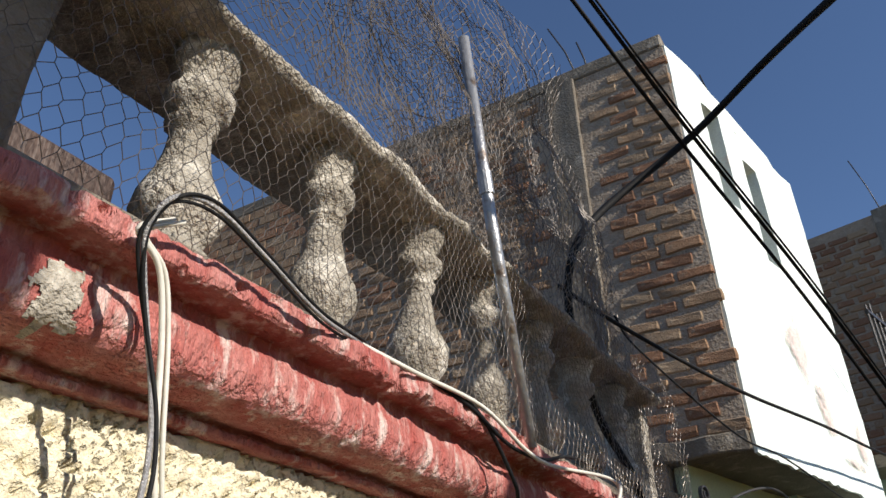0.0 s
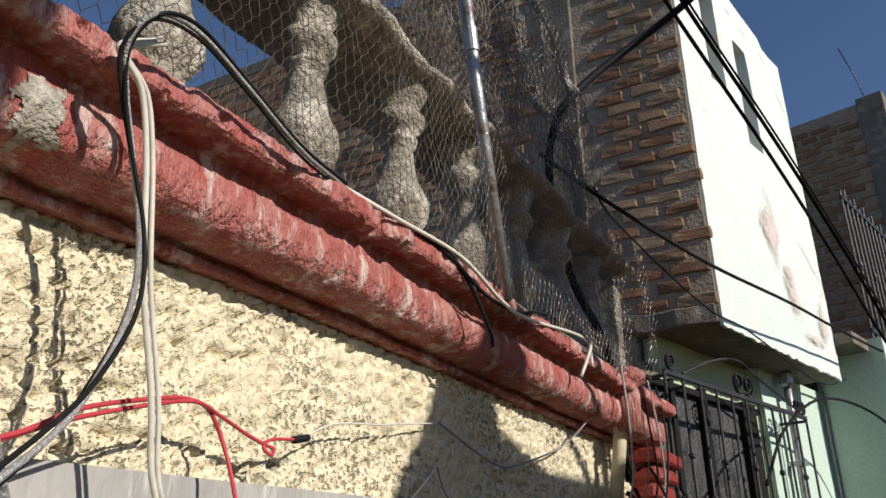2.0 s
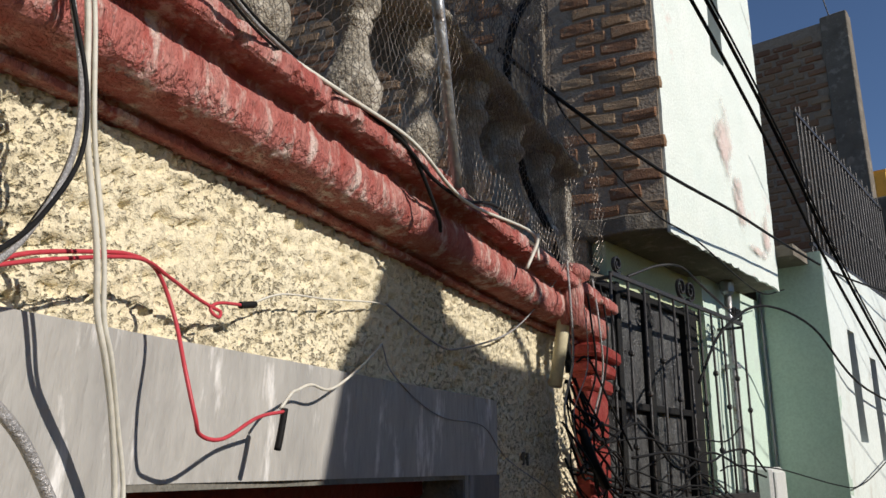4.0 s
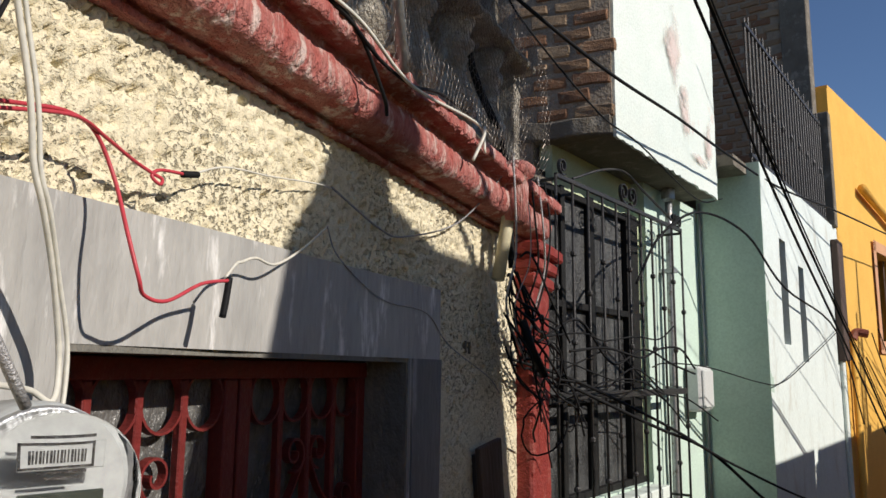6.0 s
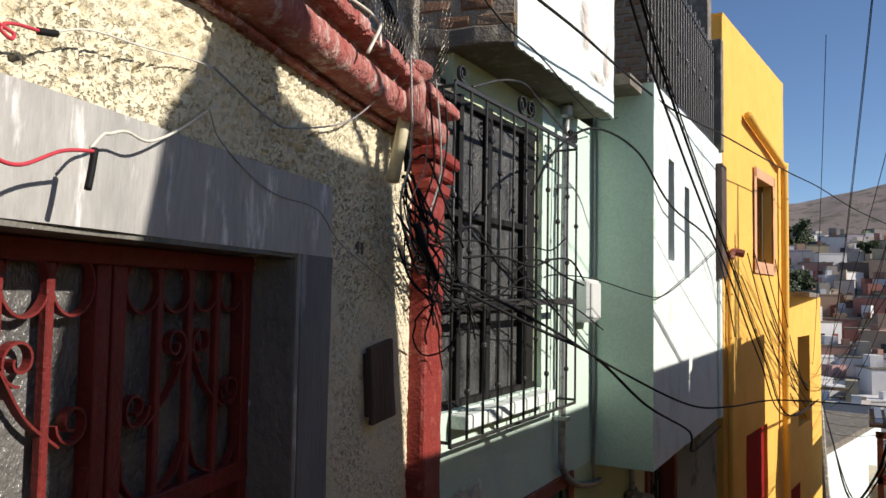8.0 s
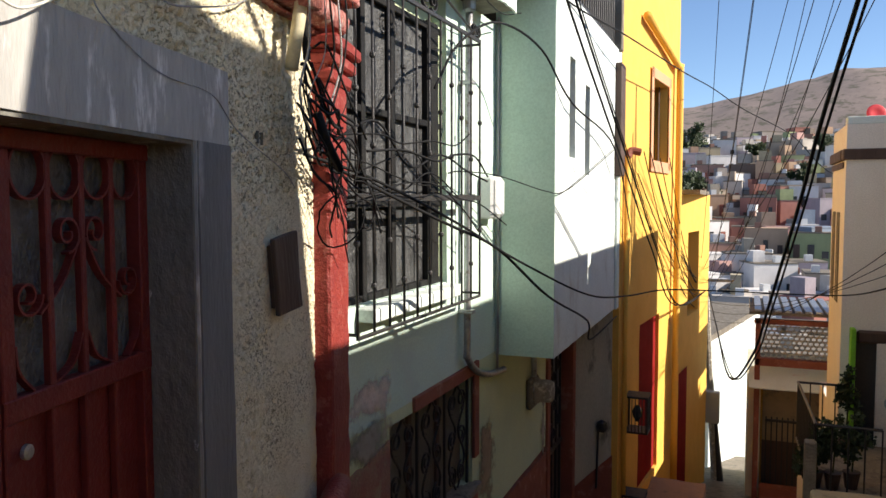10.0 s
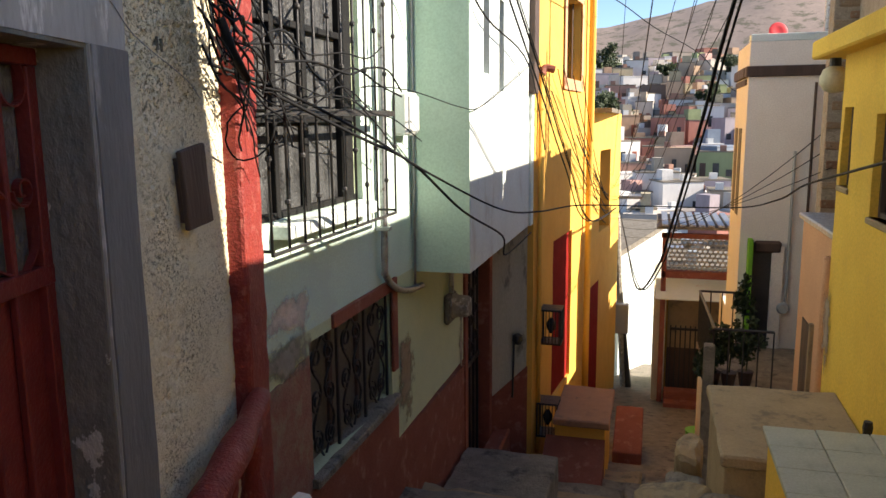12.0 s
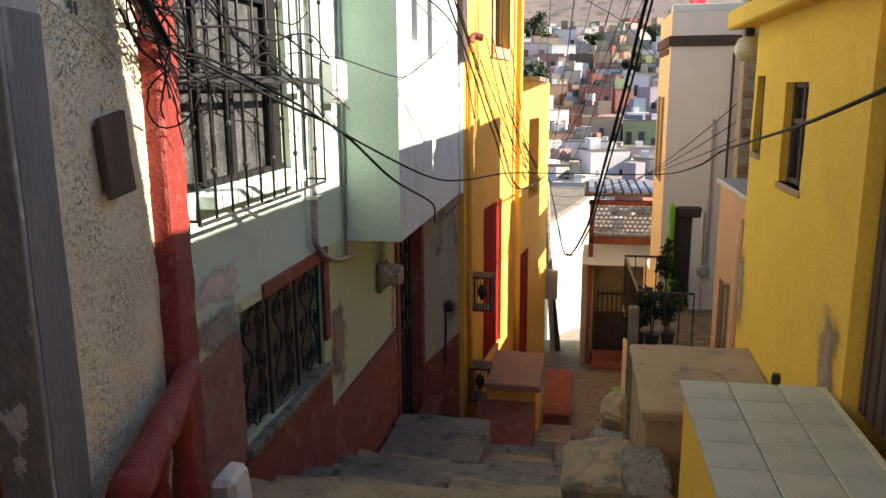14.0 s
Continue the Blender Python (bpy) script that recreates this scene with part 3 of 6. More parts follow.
# ---- orange house ----
def OX(y):
    return -1.62 + 0.1 * (y - 10.3)


orange = thing("orange_house", "bright orange plastered house with red doors", "house")


def orange_wall(y0, y1, z0, z1, holes=(), dx=0.0):
    return grid_wall(y0, y1, z0, z1, 0.25, lambda u, o, z: Vector((OX(u) + dx + o, u, z)), 0.006, holes, 3.0, 0.3)


part("wall", orange_wall(10.3, 14.2, -4.6, 5.05, [(12.05, 13.2, 1.92, 3.15), (11.45, 12.8, -3.0, -0.5)]), M["orange"], orange)
part("end_wall", bx(-5, -1.62, 10.25, 10.45, -4.5, 5.0), M["orange"], orange)
part("far_wall", bx(-5, -1.26, 14.0, 14.2, -4.6, 5.0), M["orange"], orange)
low = thing("low_orange_house", "lower orange house further down the lane", "house")
part("wall", grid_wall(14.25, 17.6, -5.5, 1.42, 0.25, lambda u, o, z: Vector((-1.24 + 0.12 * (u - 14.2) + o, u, z)), 0.006, [(15.3, 16.4, -0.9, 0.7)], 3.0, 0.3), M["orange"], low)
part("back_wall", bx(-5, -0.9, 17.4, 17.6, -5.5, 1.42), M["orange"], low)
part("roof", bx(-5, -0.85, 14.2, 17.6, 1.42, 1.5), M["dark_concrete"], low)

# ---- brick wall above the bay ----
rear = thing("rear_brick_wall", "unplastered brick wall behind the railing", "brick wall")
part("wall", bx(-4.5, -1.75, 10.0, 10.24, 3.19, 7.1), M["mortar"], rear)
part("concrete_corner", bx(-2.05, -1.74, 9.95, 10.2, 3.19, 7.15, 0.01, 0.01, 4), M["dark_concrete"], rear)

# ---- right-hand side ----
RX = 1.03
yhouse = thing("yellow_house", "chrome yellow house with small wooden windows", "house")
RW = [(4.18, 4.62, 0.76, 1.30), (5.12, 5.36, 0.87, 1.345)]
part("wall", grid_wall(3.31, 5.43, -2.2, 1.66, 0.1, lambda u, o, z: Vector((RX - o, u, z)), 0.004, RW, 4.0, 0.3), M["yellow"], yhouse)
part("end_wall", bx(RX + 0.305, 4.0, 5.2, 5.425, -2.2, 1.66), M["yellow"], yhouse)
part("eave", bx(0.90, 4.0, 2.0, 5.8, 1.66, 1.78, 0.012), M["yellow"], yhouse, "projecting yellow roof slab")
part("wall", bx(RX + 0.02, 1.3, -5.0, 2.1, -2.2, 1.66), M["yellow"], yhouse)
part("back_wall", bx(3.9, 4.0, -5.0, 5.3, -2.2, 1.66), M["yellow"], yhouse)
part("cross_wall", bx(1.3, 3.9, 1.9, 2.0, -2.2, 1.66), M["yellow"], yhouse)
part("room_floor", bx(1.25, 3.9, 2.0, 5.3, -0.2, -0.03), M["stone_step"], yhouse)
part("lintel_wall", bx(RX + 0.02, 1.3, 2.1, 3.31, 1.45, 1.66), M["yellow"], yhouse)
# Unseen stepped wall, added to cast shade across the lane.
bm = bmesh.new()
edge = [(1.70, 1.78), (1.72, 3.3), (1.80, 3.62), (1.93, 3.8), (2.06, 4.05), (2.28, 4.05), (2.38, 3.92), (2.72, 3.88), (3.40, 3.98), (3.48, 3.45), (3.66, 2.75), (5.8, 2.75), (5.8, 1.78)]
fa, fb = [bm.verts.new((1.75, y, z)) for y, z in edge], [bm.verts.new((1.98, y, z)) for y, z in edge]
bm.faces.new(fa)
bm.faces.new(fb[::-1])
for k in range(len(edge)):
    kk = (k + 1) % len(edge)
    bm.faces.new((fa[k], fb[k], fb[kk], fa[kk]))
part("roof_wall", bm, M["yellow"], yhouse, "unseen roof wall added to cast a stepped shadow")
part("near_roof", bx(1.3, 3.9, -5.0, 1.9, 1.54, 1.65), M["bare_concrete"], yhouse)
# Unseen screen on posts, added so its shadow falls on the cornice.
bm = bmesh.new()
edge = [(-3.0, 3.70), (0.74, 3.70), (0.78, 3.95), (0.94, 4.40), (1.05, 5.2), (-3.0, 5.2)]
fa, fb = [bm.verts.new((1.75, y, z)) for y, z in edge], [bm.verts.new((1.83, y, z)) for y, z in edge]
bm.faces.new(fa)
bm.faces.new(fb[::-1])
for k in range(len(edge)):
    kk = (k + 1) % len(edge)
    bm.faces.new((fa[k], fb[k], fb[kk], fa[kk]))
part("roof_screen", bm, M["dark_concrete"], yhouse, "unseen grey screen added to shade the cornice")
for y in (-2.8, -0.9):
    part("screen_post", bx(1.84, 1.94, y, y + 0.1, 1.64, 5.2), M["galvanised"], yhouse)
# Unseen panel and its posts, added to shade the far balusters.
part("roof_canopy", bx(1.75, 1.83, 2.16, 3.46, 4.34, 5.3), M["dark_concrete"], yhouse, "unseen grey panel added to shade the far balusters")
part("canopy_post", bx(1.84, 1.92, 3.3, 3.38, 3.9, 5.3), M["galvanised"], yhouse)
part("canopy_post", bx(1.84, 1.92, 2.2, 2.28, 3.9, 5.3), M["galvanised"], yhouse)
tb = thing("tiled_bench", "yellow masonry bench topped with grey-green tiles", "bench")
part("body", bx(0.43, 1.02, 0.8, 3.44, -2.0, -0.02), M["yellow"], tb)
ob2 = thing("cement_bench", "ochre cement block bench against the yellow wall", "bench")
part("body", bx(0.315, 1.02, 3.95, 4.97, -2.5, -0.42, 0.01, 0.01, 4), M["ochre_step"], ob2)
part("top", bx(0.29, 1.025, 3.92, 5.0, -0.42, -0.355, 0.012, 0.012, 5), M["ochre_step"], ob2)
ph = thing("peach_house", "peach plastered low house wall with sloped coping", "house")
part("wall", bx(1.2, 1.5, 5.6, 7.4, -3.5, 0.42, 0.01), M["peach"], ph)
br = thing("brick_side_house", "set-back brick house behind the peach wall", "house")
part("wall", bx(1.56, 5.0, 8.62, 8.85, -3.0, 2.5), M["mortar"], br)
part("wall", bx(2.30, 2.50, 8.85, 11.4, -3.0, 3.05), M["mortar"], br)
# Unseen parapet, added to throw shade on the mint house opposite.
part("parapet", bx(1.78, 1.98, 5.56, 8.6, -2.2, 2.76), M["mortar"], br)
wh = thing("beige_house", "tall beige house with brown cornice and arched slits", "house")
part("wall", bx(1.10, 3.0, 11.4, 11.6, -5.0, 2.3), M["beige"], wh)
part("side_wall", bx(1.10, 1.3, 11.6, 13.0, -5.0, 2.3), M["beige"], wh)
part("cornice", bx(1.06, 3.0, 11.35, 11.6, 1.84, 1.98, 0.01), M["wood_dark"], wh)

# ---- bottom of the lane ----
lat = thing("lattice_house", "small house with lattice balcony and sheet roof", "house")
part("wall", bx(0.2, 3.0, 17.0, 17.2, -5.4, -2.1), M["orange"], lat)
far = thing("white_far_house", "sunlit white house at the foot of the lane", "house")
FW = pose(-1.05, 18.9, 0, 0, 0, math.degrees(math.atan2(5.1, 1.05)))
far.matrix_basis = FW
part("wall", bx(0.0, 7.0, 0.0, 0.3, -8.0, -2.1, 0.01, 0.01, 4), M["white_wall"], far)

# ---- iron door of the cream house ----
def scroll_pts(cx, cz, r, turns=1.4, start=0.0, flip=1, y=0.0):
    """A spiral in the x-z plane."""
    n = int(18 * turns)
    return [Vector((cx + flip * r * (1 - 0.72 * i / n) * math.cos(start + math.tau * turns * i / n), y, cz + r * (1 - 0.72 * i / n) * math.sin(start + math.tau * turns * i / n))) for i in range(n + 1)]


def ring_pts(cx, cz, rx, rz, y, n=24):
    return [Vector((cx + rx * math.cos(math.tau * i / n), y, cz + rz * math.sin(math.tau * i / n))) for i in range(n + 1)]


def ribbon(bm, pts, wide, thin):
    """A flat bar bent along points in the x-z plane; wide along y."""
    rings = []
    n = len(pts)
    for i, p in enumerate(pts):
        d = (pts[min(i + 1, n - 1)] - pts[max(i - 1, 0)]).normalized()
        nn = Vector((-d.z, 0, d.x)) * thin
        w = Vector((0, wide, 0))
        rings.append([bm.verts.new(p + nn - w), bm.verts.new(p + nn + w), bm.verts.new(p - nn + w), bm.verts.new(p - nn - w)])
    for a, b in zip(rings, rings[1:]):
        for k in range(4):
            bm.faces.new((a[k], a[(k + 1) % 4], b[(k + 1) % 4], b[k]))
    bm.faces.new(rings[0][::-1])
    bm.faces.new(rings[-1])
    return bm


DO = 0.14
door = thing("iron_door", "dark red wrought iron double door with textured glass", "door", m=MY)
part("door_frame", bx(DU0 + 0.012, DU1 - 0.012, DO - 0.02, DO + 0.05, DZ1 - 0.06, DZ1 - 0.014, 0.003), M["door_red"], door)
for u0, u1 in ((DU0 + 0.014, 1.385), (1.395, DU1 - 0.014)):
    leaf = part("leaf", bx(u0 + 0.02, u1 - 0.02, DO + 0.012, DO + 0.02, -0.47, 0.86), M["door_red"], door)
    part("glass", bx(u0 + 0.02, u1 - 0.02, DO + 0.03, DO + 0.036, 0.86, DZ1 - 0.03), M["textured_glass"], leaf, "dusty textured glass")
    for a, b in ((u0, u0 + 0.045), (u1 - 0.045, u1)):
        part("stile", bx(a, b, DO - 0.015, DO + 0.03, -0.48, DZ1 - 0.06, 0.003), M["door_red"], leaf)
    part("rail", bx(u0, u1, DO - 0.018, DO + 0.02, 0.83, 0.885, 0.003), M["door_red"], leaf)
    w = (u1 - u0 - 0.09) / 4
    for k in (1, 2, 3):
        uu = u0 + 0.045 + w * k
        part("bar", bx(uu - 0.011, uu + 0.011, DO - 0.012, DO + 0.01, -0.45, DZ1 - 0.06, 0.003), M["door_red"], leaf)
    for k in range(4):
        uu = u0 + 0.045 + w * (k + 0.5)
        part("ring", ribbon(bmesh.new(), ring_pts(uu, DZ1 - 0.105, w * 0.47, 0.066, DO), 0.011, 0.003), M["door_red"], leaf)
    mid = (u0 + u1) / 2
    for f in (-1, 1):
        part("scroll", ribbon(bmesh.new(), scroll_pts(mid + f * 0.06, 1.245, 0.05, 1.3, math.pi * 1.5, -f, DO), 0.011, 0.003), M["door_red"], leaf)
        part("scroll", ribbon(bmesh.new(), scroll_pts(mid + f * 0.21, 1.105, 0.05, 1.3, math.pi, f, DO), 0.011, 0.003), M["door_red"], leaf)
        part("brace", ribbon(bmesh.new(), spline([(mid + f * 0.012, DO, 1.23), (mid + f * 0.08, DO, 1.13), (mid + f * 0.17, DO, 1.06)]), 0.011, 0.003), M["door_red"], leaf)
        part("brace", ribbon(bmesh.new(), spline([(mid + f * 0.012, DO, 0.99), (mid + f * 0.05, DO, 0.92), (mid + f * 0.14, DO, 0.88)]), 0.011, 0.003), M["door_red"], leaf)
        part("brace", ribbon(bmesh.new(), spline([(mid + f * 0.26, DO, 1.0), (mid + f * 0.25, DO, 0.94), (mid + f * 0.2, DO, 0.885)]), 0.011, 0.003), M["door_red"], leaf)
part("lock", lathe(bmesh.new(), [(0.018, 0), (0.018, 0.01), (0.01, 0.013)], 14, (0, 0, 0)), M["galvanised"], door, "small round steel lock").matrix_basis = pose(1.45, DO - 0.02, 0.76, 90)

# ---- capital, cornice return, plank, number bars, pipe pieces ----
capital = thing("column_capital", "stepped dark red capital with chipped mouldings", "capital", m=MY)
for a, z0, z1 in ((0.05, 2.0, 2.06), (0.03, 1.925, 1.985), (0.015, 1.85, 1.91)):
    part("moulding", bx(3.22 - a * 0.4, 3.53 + a * 2.2, -0.085 - a * 0.8, 0.2, z0, z1, 0.012, 0.006, 3), M["red_deep"], capital)
stub = thing("cornice_end", "knobbed red end piece of the cornice", "cornice end", m=MY)
b = lathe(bmesh.new(), [(0.05, 2.06), (0.056, 2.2), (0.05, 2.235), (0.08, 2.25), (0.085, 2.28), (0.06, 2.30), (0.02, 2.31)], 18, Y(2.78, 0.13, 0.0), 0.008)
part("knob", b, M["red_paint"], stub, "", True)
pk = thing("wood_plank", "small dark board fixed askew on the cream wall", "board", m=MY)
part("board", bx(-0.09, 0.09, -0.022, 0.0, -0.15, 0.15, 0.004, 0.006, 4), M["wood_dark"], pk).matrix_basis = pose(2.725, -0.035, 1.045, 0, -7, -9)
part("cleat", bx(-0.08, -0.05, -0.006, 0.02, -0.12, 0.12), M["wood_dark"], pk).matrix_basis = pose(2.725, -0.035, 1.045, 0, -7, -9)
num = thing("house_number", "two small dark painted marks on the wall", "house number", m=MY)
part("mark", bx(2.552, 2.561, -0.0085, 0.004, 1.53, 1.575), M["dark_concrete"], num)
part("mark", bx(2.592, 2.601, -0.0085, 0.004, 1.527, 1.572), M["dark_concrete"], num)
cp = thing("cream_pipe", "short cream plastic pipe hanging at the cornice", "pipe", m=MY)
part("tube", tube_mesh(bmesh.new(), [Y(2.80, 0.11, 2.2), Y(2.77, 0.10, 2.05), Y(2.715, 0.08, 1.82)], 0.026, 14), M["cream_pipe"], cp, "", True)
patch = thing("cement_patch", "bare cement patch on the red cornice", "cement patch", m=MY)
bm = bmesh.new()
roll = [q for q in prof if q[0] > 0.06 and 2.088 < q[1] < 2.19]
grid_v = {}
for i in range(25):
    for k in range(len(roll)):
        u = 0.300 + 0.092 * i / 24
        grid_v[i, k] = bm.verts.new(cornice_point(u, *roll[k], 0.0035 + 0.003 * noise.noise(Vector((u * 90, k, 0)))))
for i in range(24):
    for k in range(len(roll) - 1):
        a = Vector(((i - 12) / 12, (k - len(roll) / 2) / (len(roll) / 2), 0))
        if a.length < 0.78 + 0.45 * noise.noise(a * 2.5 + Vector((4, 2, 0))):
            bm.faces.new((grid_v[i, k], grid_v[i + 1, k], grid_v[i + 1, k + 1], grid_v[i, k + 1]))
for v in [v for v in bm.verts if not v.link_faces]:
    bm.verts.remove(v)
part("skin", bm, M["bare_concrete"], patch, "", True)
pp = thing("steel_pipe", "galvanised steel pipe standing in the balustrade", "pipe", m=MY)
part("tube", tube_mesh(bmesh.new(), [Y(1.62, 0.175, 2.245), Y(1.475, 0.175, 2.84), Y(1.355, 0.175, 3.46)], 0.0175, 14), M["galvanised"], pp, "", True)
part("coupling", tube_mesh(bmesh.new(), [Y(1.457, 0.175, 2.93), Y(1.443, 0.175, 3.0)], 0.0215, 14), M["galvanised"], pp)
hr = thing("low_balustrade", "dark red moulded stair rail with short balusters", "balustrade", m=MY)
b = tube_mesh(bmesh.new(), spline([Y(3.26, 0.10, 0.02), Y(2.9, 0.13, 0.0), Y(2.5, 0.15, -0.02), Y(2.22, 0.15, -0.06)], 5), [0.05 + 0.02 * min(1.0, k / 9) + 0.006 * math.sin(k * 1.1) for k in range(16)], 14)
part("rail", b, M["red_deep"], hr, "", True)
for u in (2.28, 2.62, 2.98):
    part("baluster", lathe(bmesh.new(), [(0.05, -0.75), (0.05, -0.6), (0.07, -0.48), (0.06, -0.35), (0.035, -0.22), (0.05, -0.12), (0.05, -0.02)], 14, Y(u, 0.13, 0.0), 0.006), M["red_deep"], hr, "", True)

# ---- electricity meter ----
MM = MY @ pose(0.555, -0.25, 1.322, 0, 0, -24)
meter = thing("electricity_meter", "round grey electricity meter with glass cover and dial plate", "electricity meter", m=MM)


def disc(profile, sides=36):
    b = lathe(bmesh.new(), profile, sides)
    bmesh.ops.rotate(b, verts=b.verts, matrix=Matrix.Rotation(radians(90), 3, "X"))
    return b


part("socket", disc([(0.098, -0.19), (0.10, -0.08), (0.098, -0.055), (0.09, -0.05)]), M["plastic_grey"], meter, "", True)
part("rim", disc([(0.094, -0.06), (0.096, -0.045), (0.09, -0.035), (0.088, -0.05)]), M["galvanised"], meter, "bright metal rim", True)
dial = part("dial_plate", disc([(0.084, -0.05), (0.084, -0.02), (0.08, -0.016)]), M["plastic_grey"], meter)
part("label_plate", bx(-0.046, 0.046, -0.0185, -0.015, 0.026, 0.056, 0.001), M["plastic_grey"], dial, "white printed label")
for z, w in ((0.060, 0.034), (0.022, 0.026), (0.0155, 0.018)):
    part("print_line", bx(-w, w, -0.0195, -0.0184, z, z + 0.003), M["iron"], dial)
for x0_, x1_, z_ in ((-0.046, 0.034, 0.0535), (-0.046, 0.034, 0.028), (-0.046, -0.0435, 0.028), (0.0315, 0.034, 0.028)):
    part("print_frame", bx(x0_, x1_, -0.0195, -0.0184, z_, 0.056 if x1_ - x0_ < 0.01 else z_ + 0.0025), M["iron"], dial)
for k in range(17):
    part("print_bar", bx(-0.036 + 0.0037 * k, -0.0345 + 0.0037 * k + 0.0008 * (k % 3 == 0), -0.0195, -0.0184, 0.034, 0.048), M["iron"], dial)
part("display", bx(-0.045, 0.047, -0.022, -0.015, -0.032, 0.002, 0.002), M["lcd"], dial, "dark display window")
for x in (-0.02, 0.0):
    part("button", disc([(0.005, -0.018), (0.005, -0.013), (0.003, -0.012)], 12), M["galvanised"], dial).matrix_basis = pose(x, -0.01, -0.055)
glass = bpy.data.materials.new("clear_cover")
glass.use_nodes = True
gb = glass.node_tree.nodes["Principled BSDF"]
gb.inputs["Transmission Weight"].default_value, gb.inputs["Roughness"].default_value, gb.inputs["IOR"].default_value = 1.0, 0.02, 1.2
cov = part("cover", disc([(0.09, -0.045), (0.09, 0.03), (0.084, 0.045), (0.06, 0.05)]), glass, meter, "clear glass cover", True)
cov.visible_shadow = False
part("bracket", bx(-0.03, 0.03, -0.0, 0.07, -0.09, 0.09), M["plastic_grey"], meter).matrix_basis = pose(0, 0.18, 0)

# ---- barred window of the mint house ----
win = thing("barred_window", "tall dark wooden window behind glass panes", "window")
y0, y1, z0, z1 = WIN
y0, z1 = 3.75, 2.58
part("head", bx(-2.34, -2.25, 4.17, 5.5, 2.58, 2.86), M["pale_green"], win, "plastered window head")
# Near end in dark concrete: the shade on it is put into colour.
part("head", bx(-2.34, -2.25, 3.3, 4.166, 2.58, 2.62), M["dark_concrete"], win)
part("cheek", bx(-2.28, -2.20, 3.3, 3.44, 0.6, 2.58), M["pale_green"], win)
part("pane", bx(-2.242, -2.23, 3.44, 3.755, z0, z1), M["reflection_grey"], win, "textured pane with greyish reflections in its colour")
part("cheek", bx(-2.28, -2.20, 5.34, 5.5, 0.6, 2.58), M["pale_green"], win)
for a, b in ((y0 + 0.07, y0 + 0.40), (y0 + 0.45, y0 + 0.80), (y0 + 0.86, 5.14)):
    for c, d in ((z0 + 0.04, 1.285), (1.32, 1.845), (1.88, z1 - 0.05)):
        part("pane", bx(-2.242, -2.23, a - 0.005, b + 0.005, c - 0.005, d + 0.005), M["reflection_grey"], win, "textured pane with greyish reflections in its colour")
for a, b in ((y0, y0 + 0.07), (y0 + 0.40, y0 + 0.45), (y0 + 0.80, y0 + 0.86), (5.14, 5.34)):
    part("stile", bx(-2.245, -2.185, a, b, z0, z1, 0.004), M["black_paint"], win)
for z in (z0, 1.28, 1.84, z1 - 0.06):
    part("rail", bx(-2.24, -2.19, y0, y1, z, z + 0.042, 0.004), M["black_paint"], win)
# Near-black sheet stands in for the unlit depth behind the panes.
part("lining", bx(-2.32, -2.30, y0 - 0.1, y1 + 0.1, z0 - 0.1, z1 + 0.1), M["painted_dark"], win)
gr = thing("window_grille", "black wrought iron window grille with scrolls", "window grille")
GXX = -1.965
gy0, gy1 = 3.66, 5.62
for z, h in ((0.60, 0.009), (1.34, 0.020), (2.50, 0.013)):
    top_rail = part("rail", bx(GXX - 0.01, GXX + 0.01, gy0, gy1, z - h, z + h, 0.002), M["iron"], gr)
nb = 10
for k in range(nb + 1):
    y = gy0 + (gy1 - gy0) * k / nb
    bar_ = part("bar", tube_mesh(bmesh.new(), [(GXX, y, 0.60), (GXX, y, 2.50)], 0.0085, 8), M["iron"], gr, "", True)
    for z in ((0.86, 1.62, 2.1) if k % 2 else (1.1, 1.9)):
        part("collar", lathe(bmesh.new(), [(0.012, -0.016), (0.018, -0.007), (0.018, 0.007), (0.012, 0.016)], 8, (GXX, y, z)), M["iron"], bar_)
for y in (gy0, gy1):
    for z in (0.62, 1.34, 2.48):
        part("tie", tube_mesh(bmesh.new(), [(GXX, y, z), (-2.2, y, z)], 0.01, 6), M["iron"], gr)
Rz = Matrix.Rotation(radians(90), 4, "Z")
for yc, r in ((gy0 + 0.08, 0.05), ((gy0 + gy1) / 2 - 0.065, 0.07), ((gy0 + gy1) / 2 + 0.065, 0.07), (gy1 - 0.14, 0.05), (gy1 - 0.05, 0.05)):
    f = 1 if yc > 4.64 else -1
    b = ribbon(bmesh.new(), scroll_pts(0, 0, r, 1.5, math.pi * 1.3, f), 0.01, 0.004)
    part("scroll", b, M["iron"], top_rail).matrix_basis = Matrix.Translation((GXX, yc, 2.515 + r)) @ Rz
part("arch", tube_mesh(bmesh.new(), spline([(GXX, gy0 + 0.2, 2.52), (GXX, gy0 + 0.6, 2.66), (GXX, 4.6, 2.72), (GXX, 4.9, 2.66), (GXX, gy1 - 0.1, 2.53)]), 0.008, 6), M["iron"], gr)
sill = thing("window_sill", "white plastered window ledge", "window sill")
part("ledge", bx(-2.15, -2.02, 3.98, 5.4, 0.63, 0.71, 0.008), M["white_wall"], sill)

# ---- conduit, junction box, low window, door and meter of the mint house ----
cd = thing("conduit", "grey steel conduit clipped to the mint wall", "conduit")
part("tube", tube_mesh(bmesh.new(), spline([(-2.07, 5.68, 2.78), (-2.08, 5.68, 1.6), (-2.09, 5.69, 0.25), (-2.10, 5.72, 0.1), (-2.1, 5.95, -0.06), (-2.1, 6.3, -0.16), (-2.1, 6.7, -0.2)], 5), 0.028, 10), M["galvanised"], cd, "", True)
part("cap", lathe(bmesh.new(), [(0.03, 2.74), (0.05, 2.76), (0.05, 2.83), (0.02, 2.86)], 12, (-2.07, 5.68, 0)), M["galvanised"], cd)
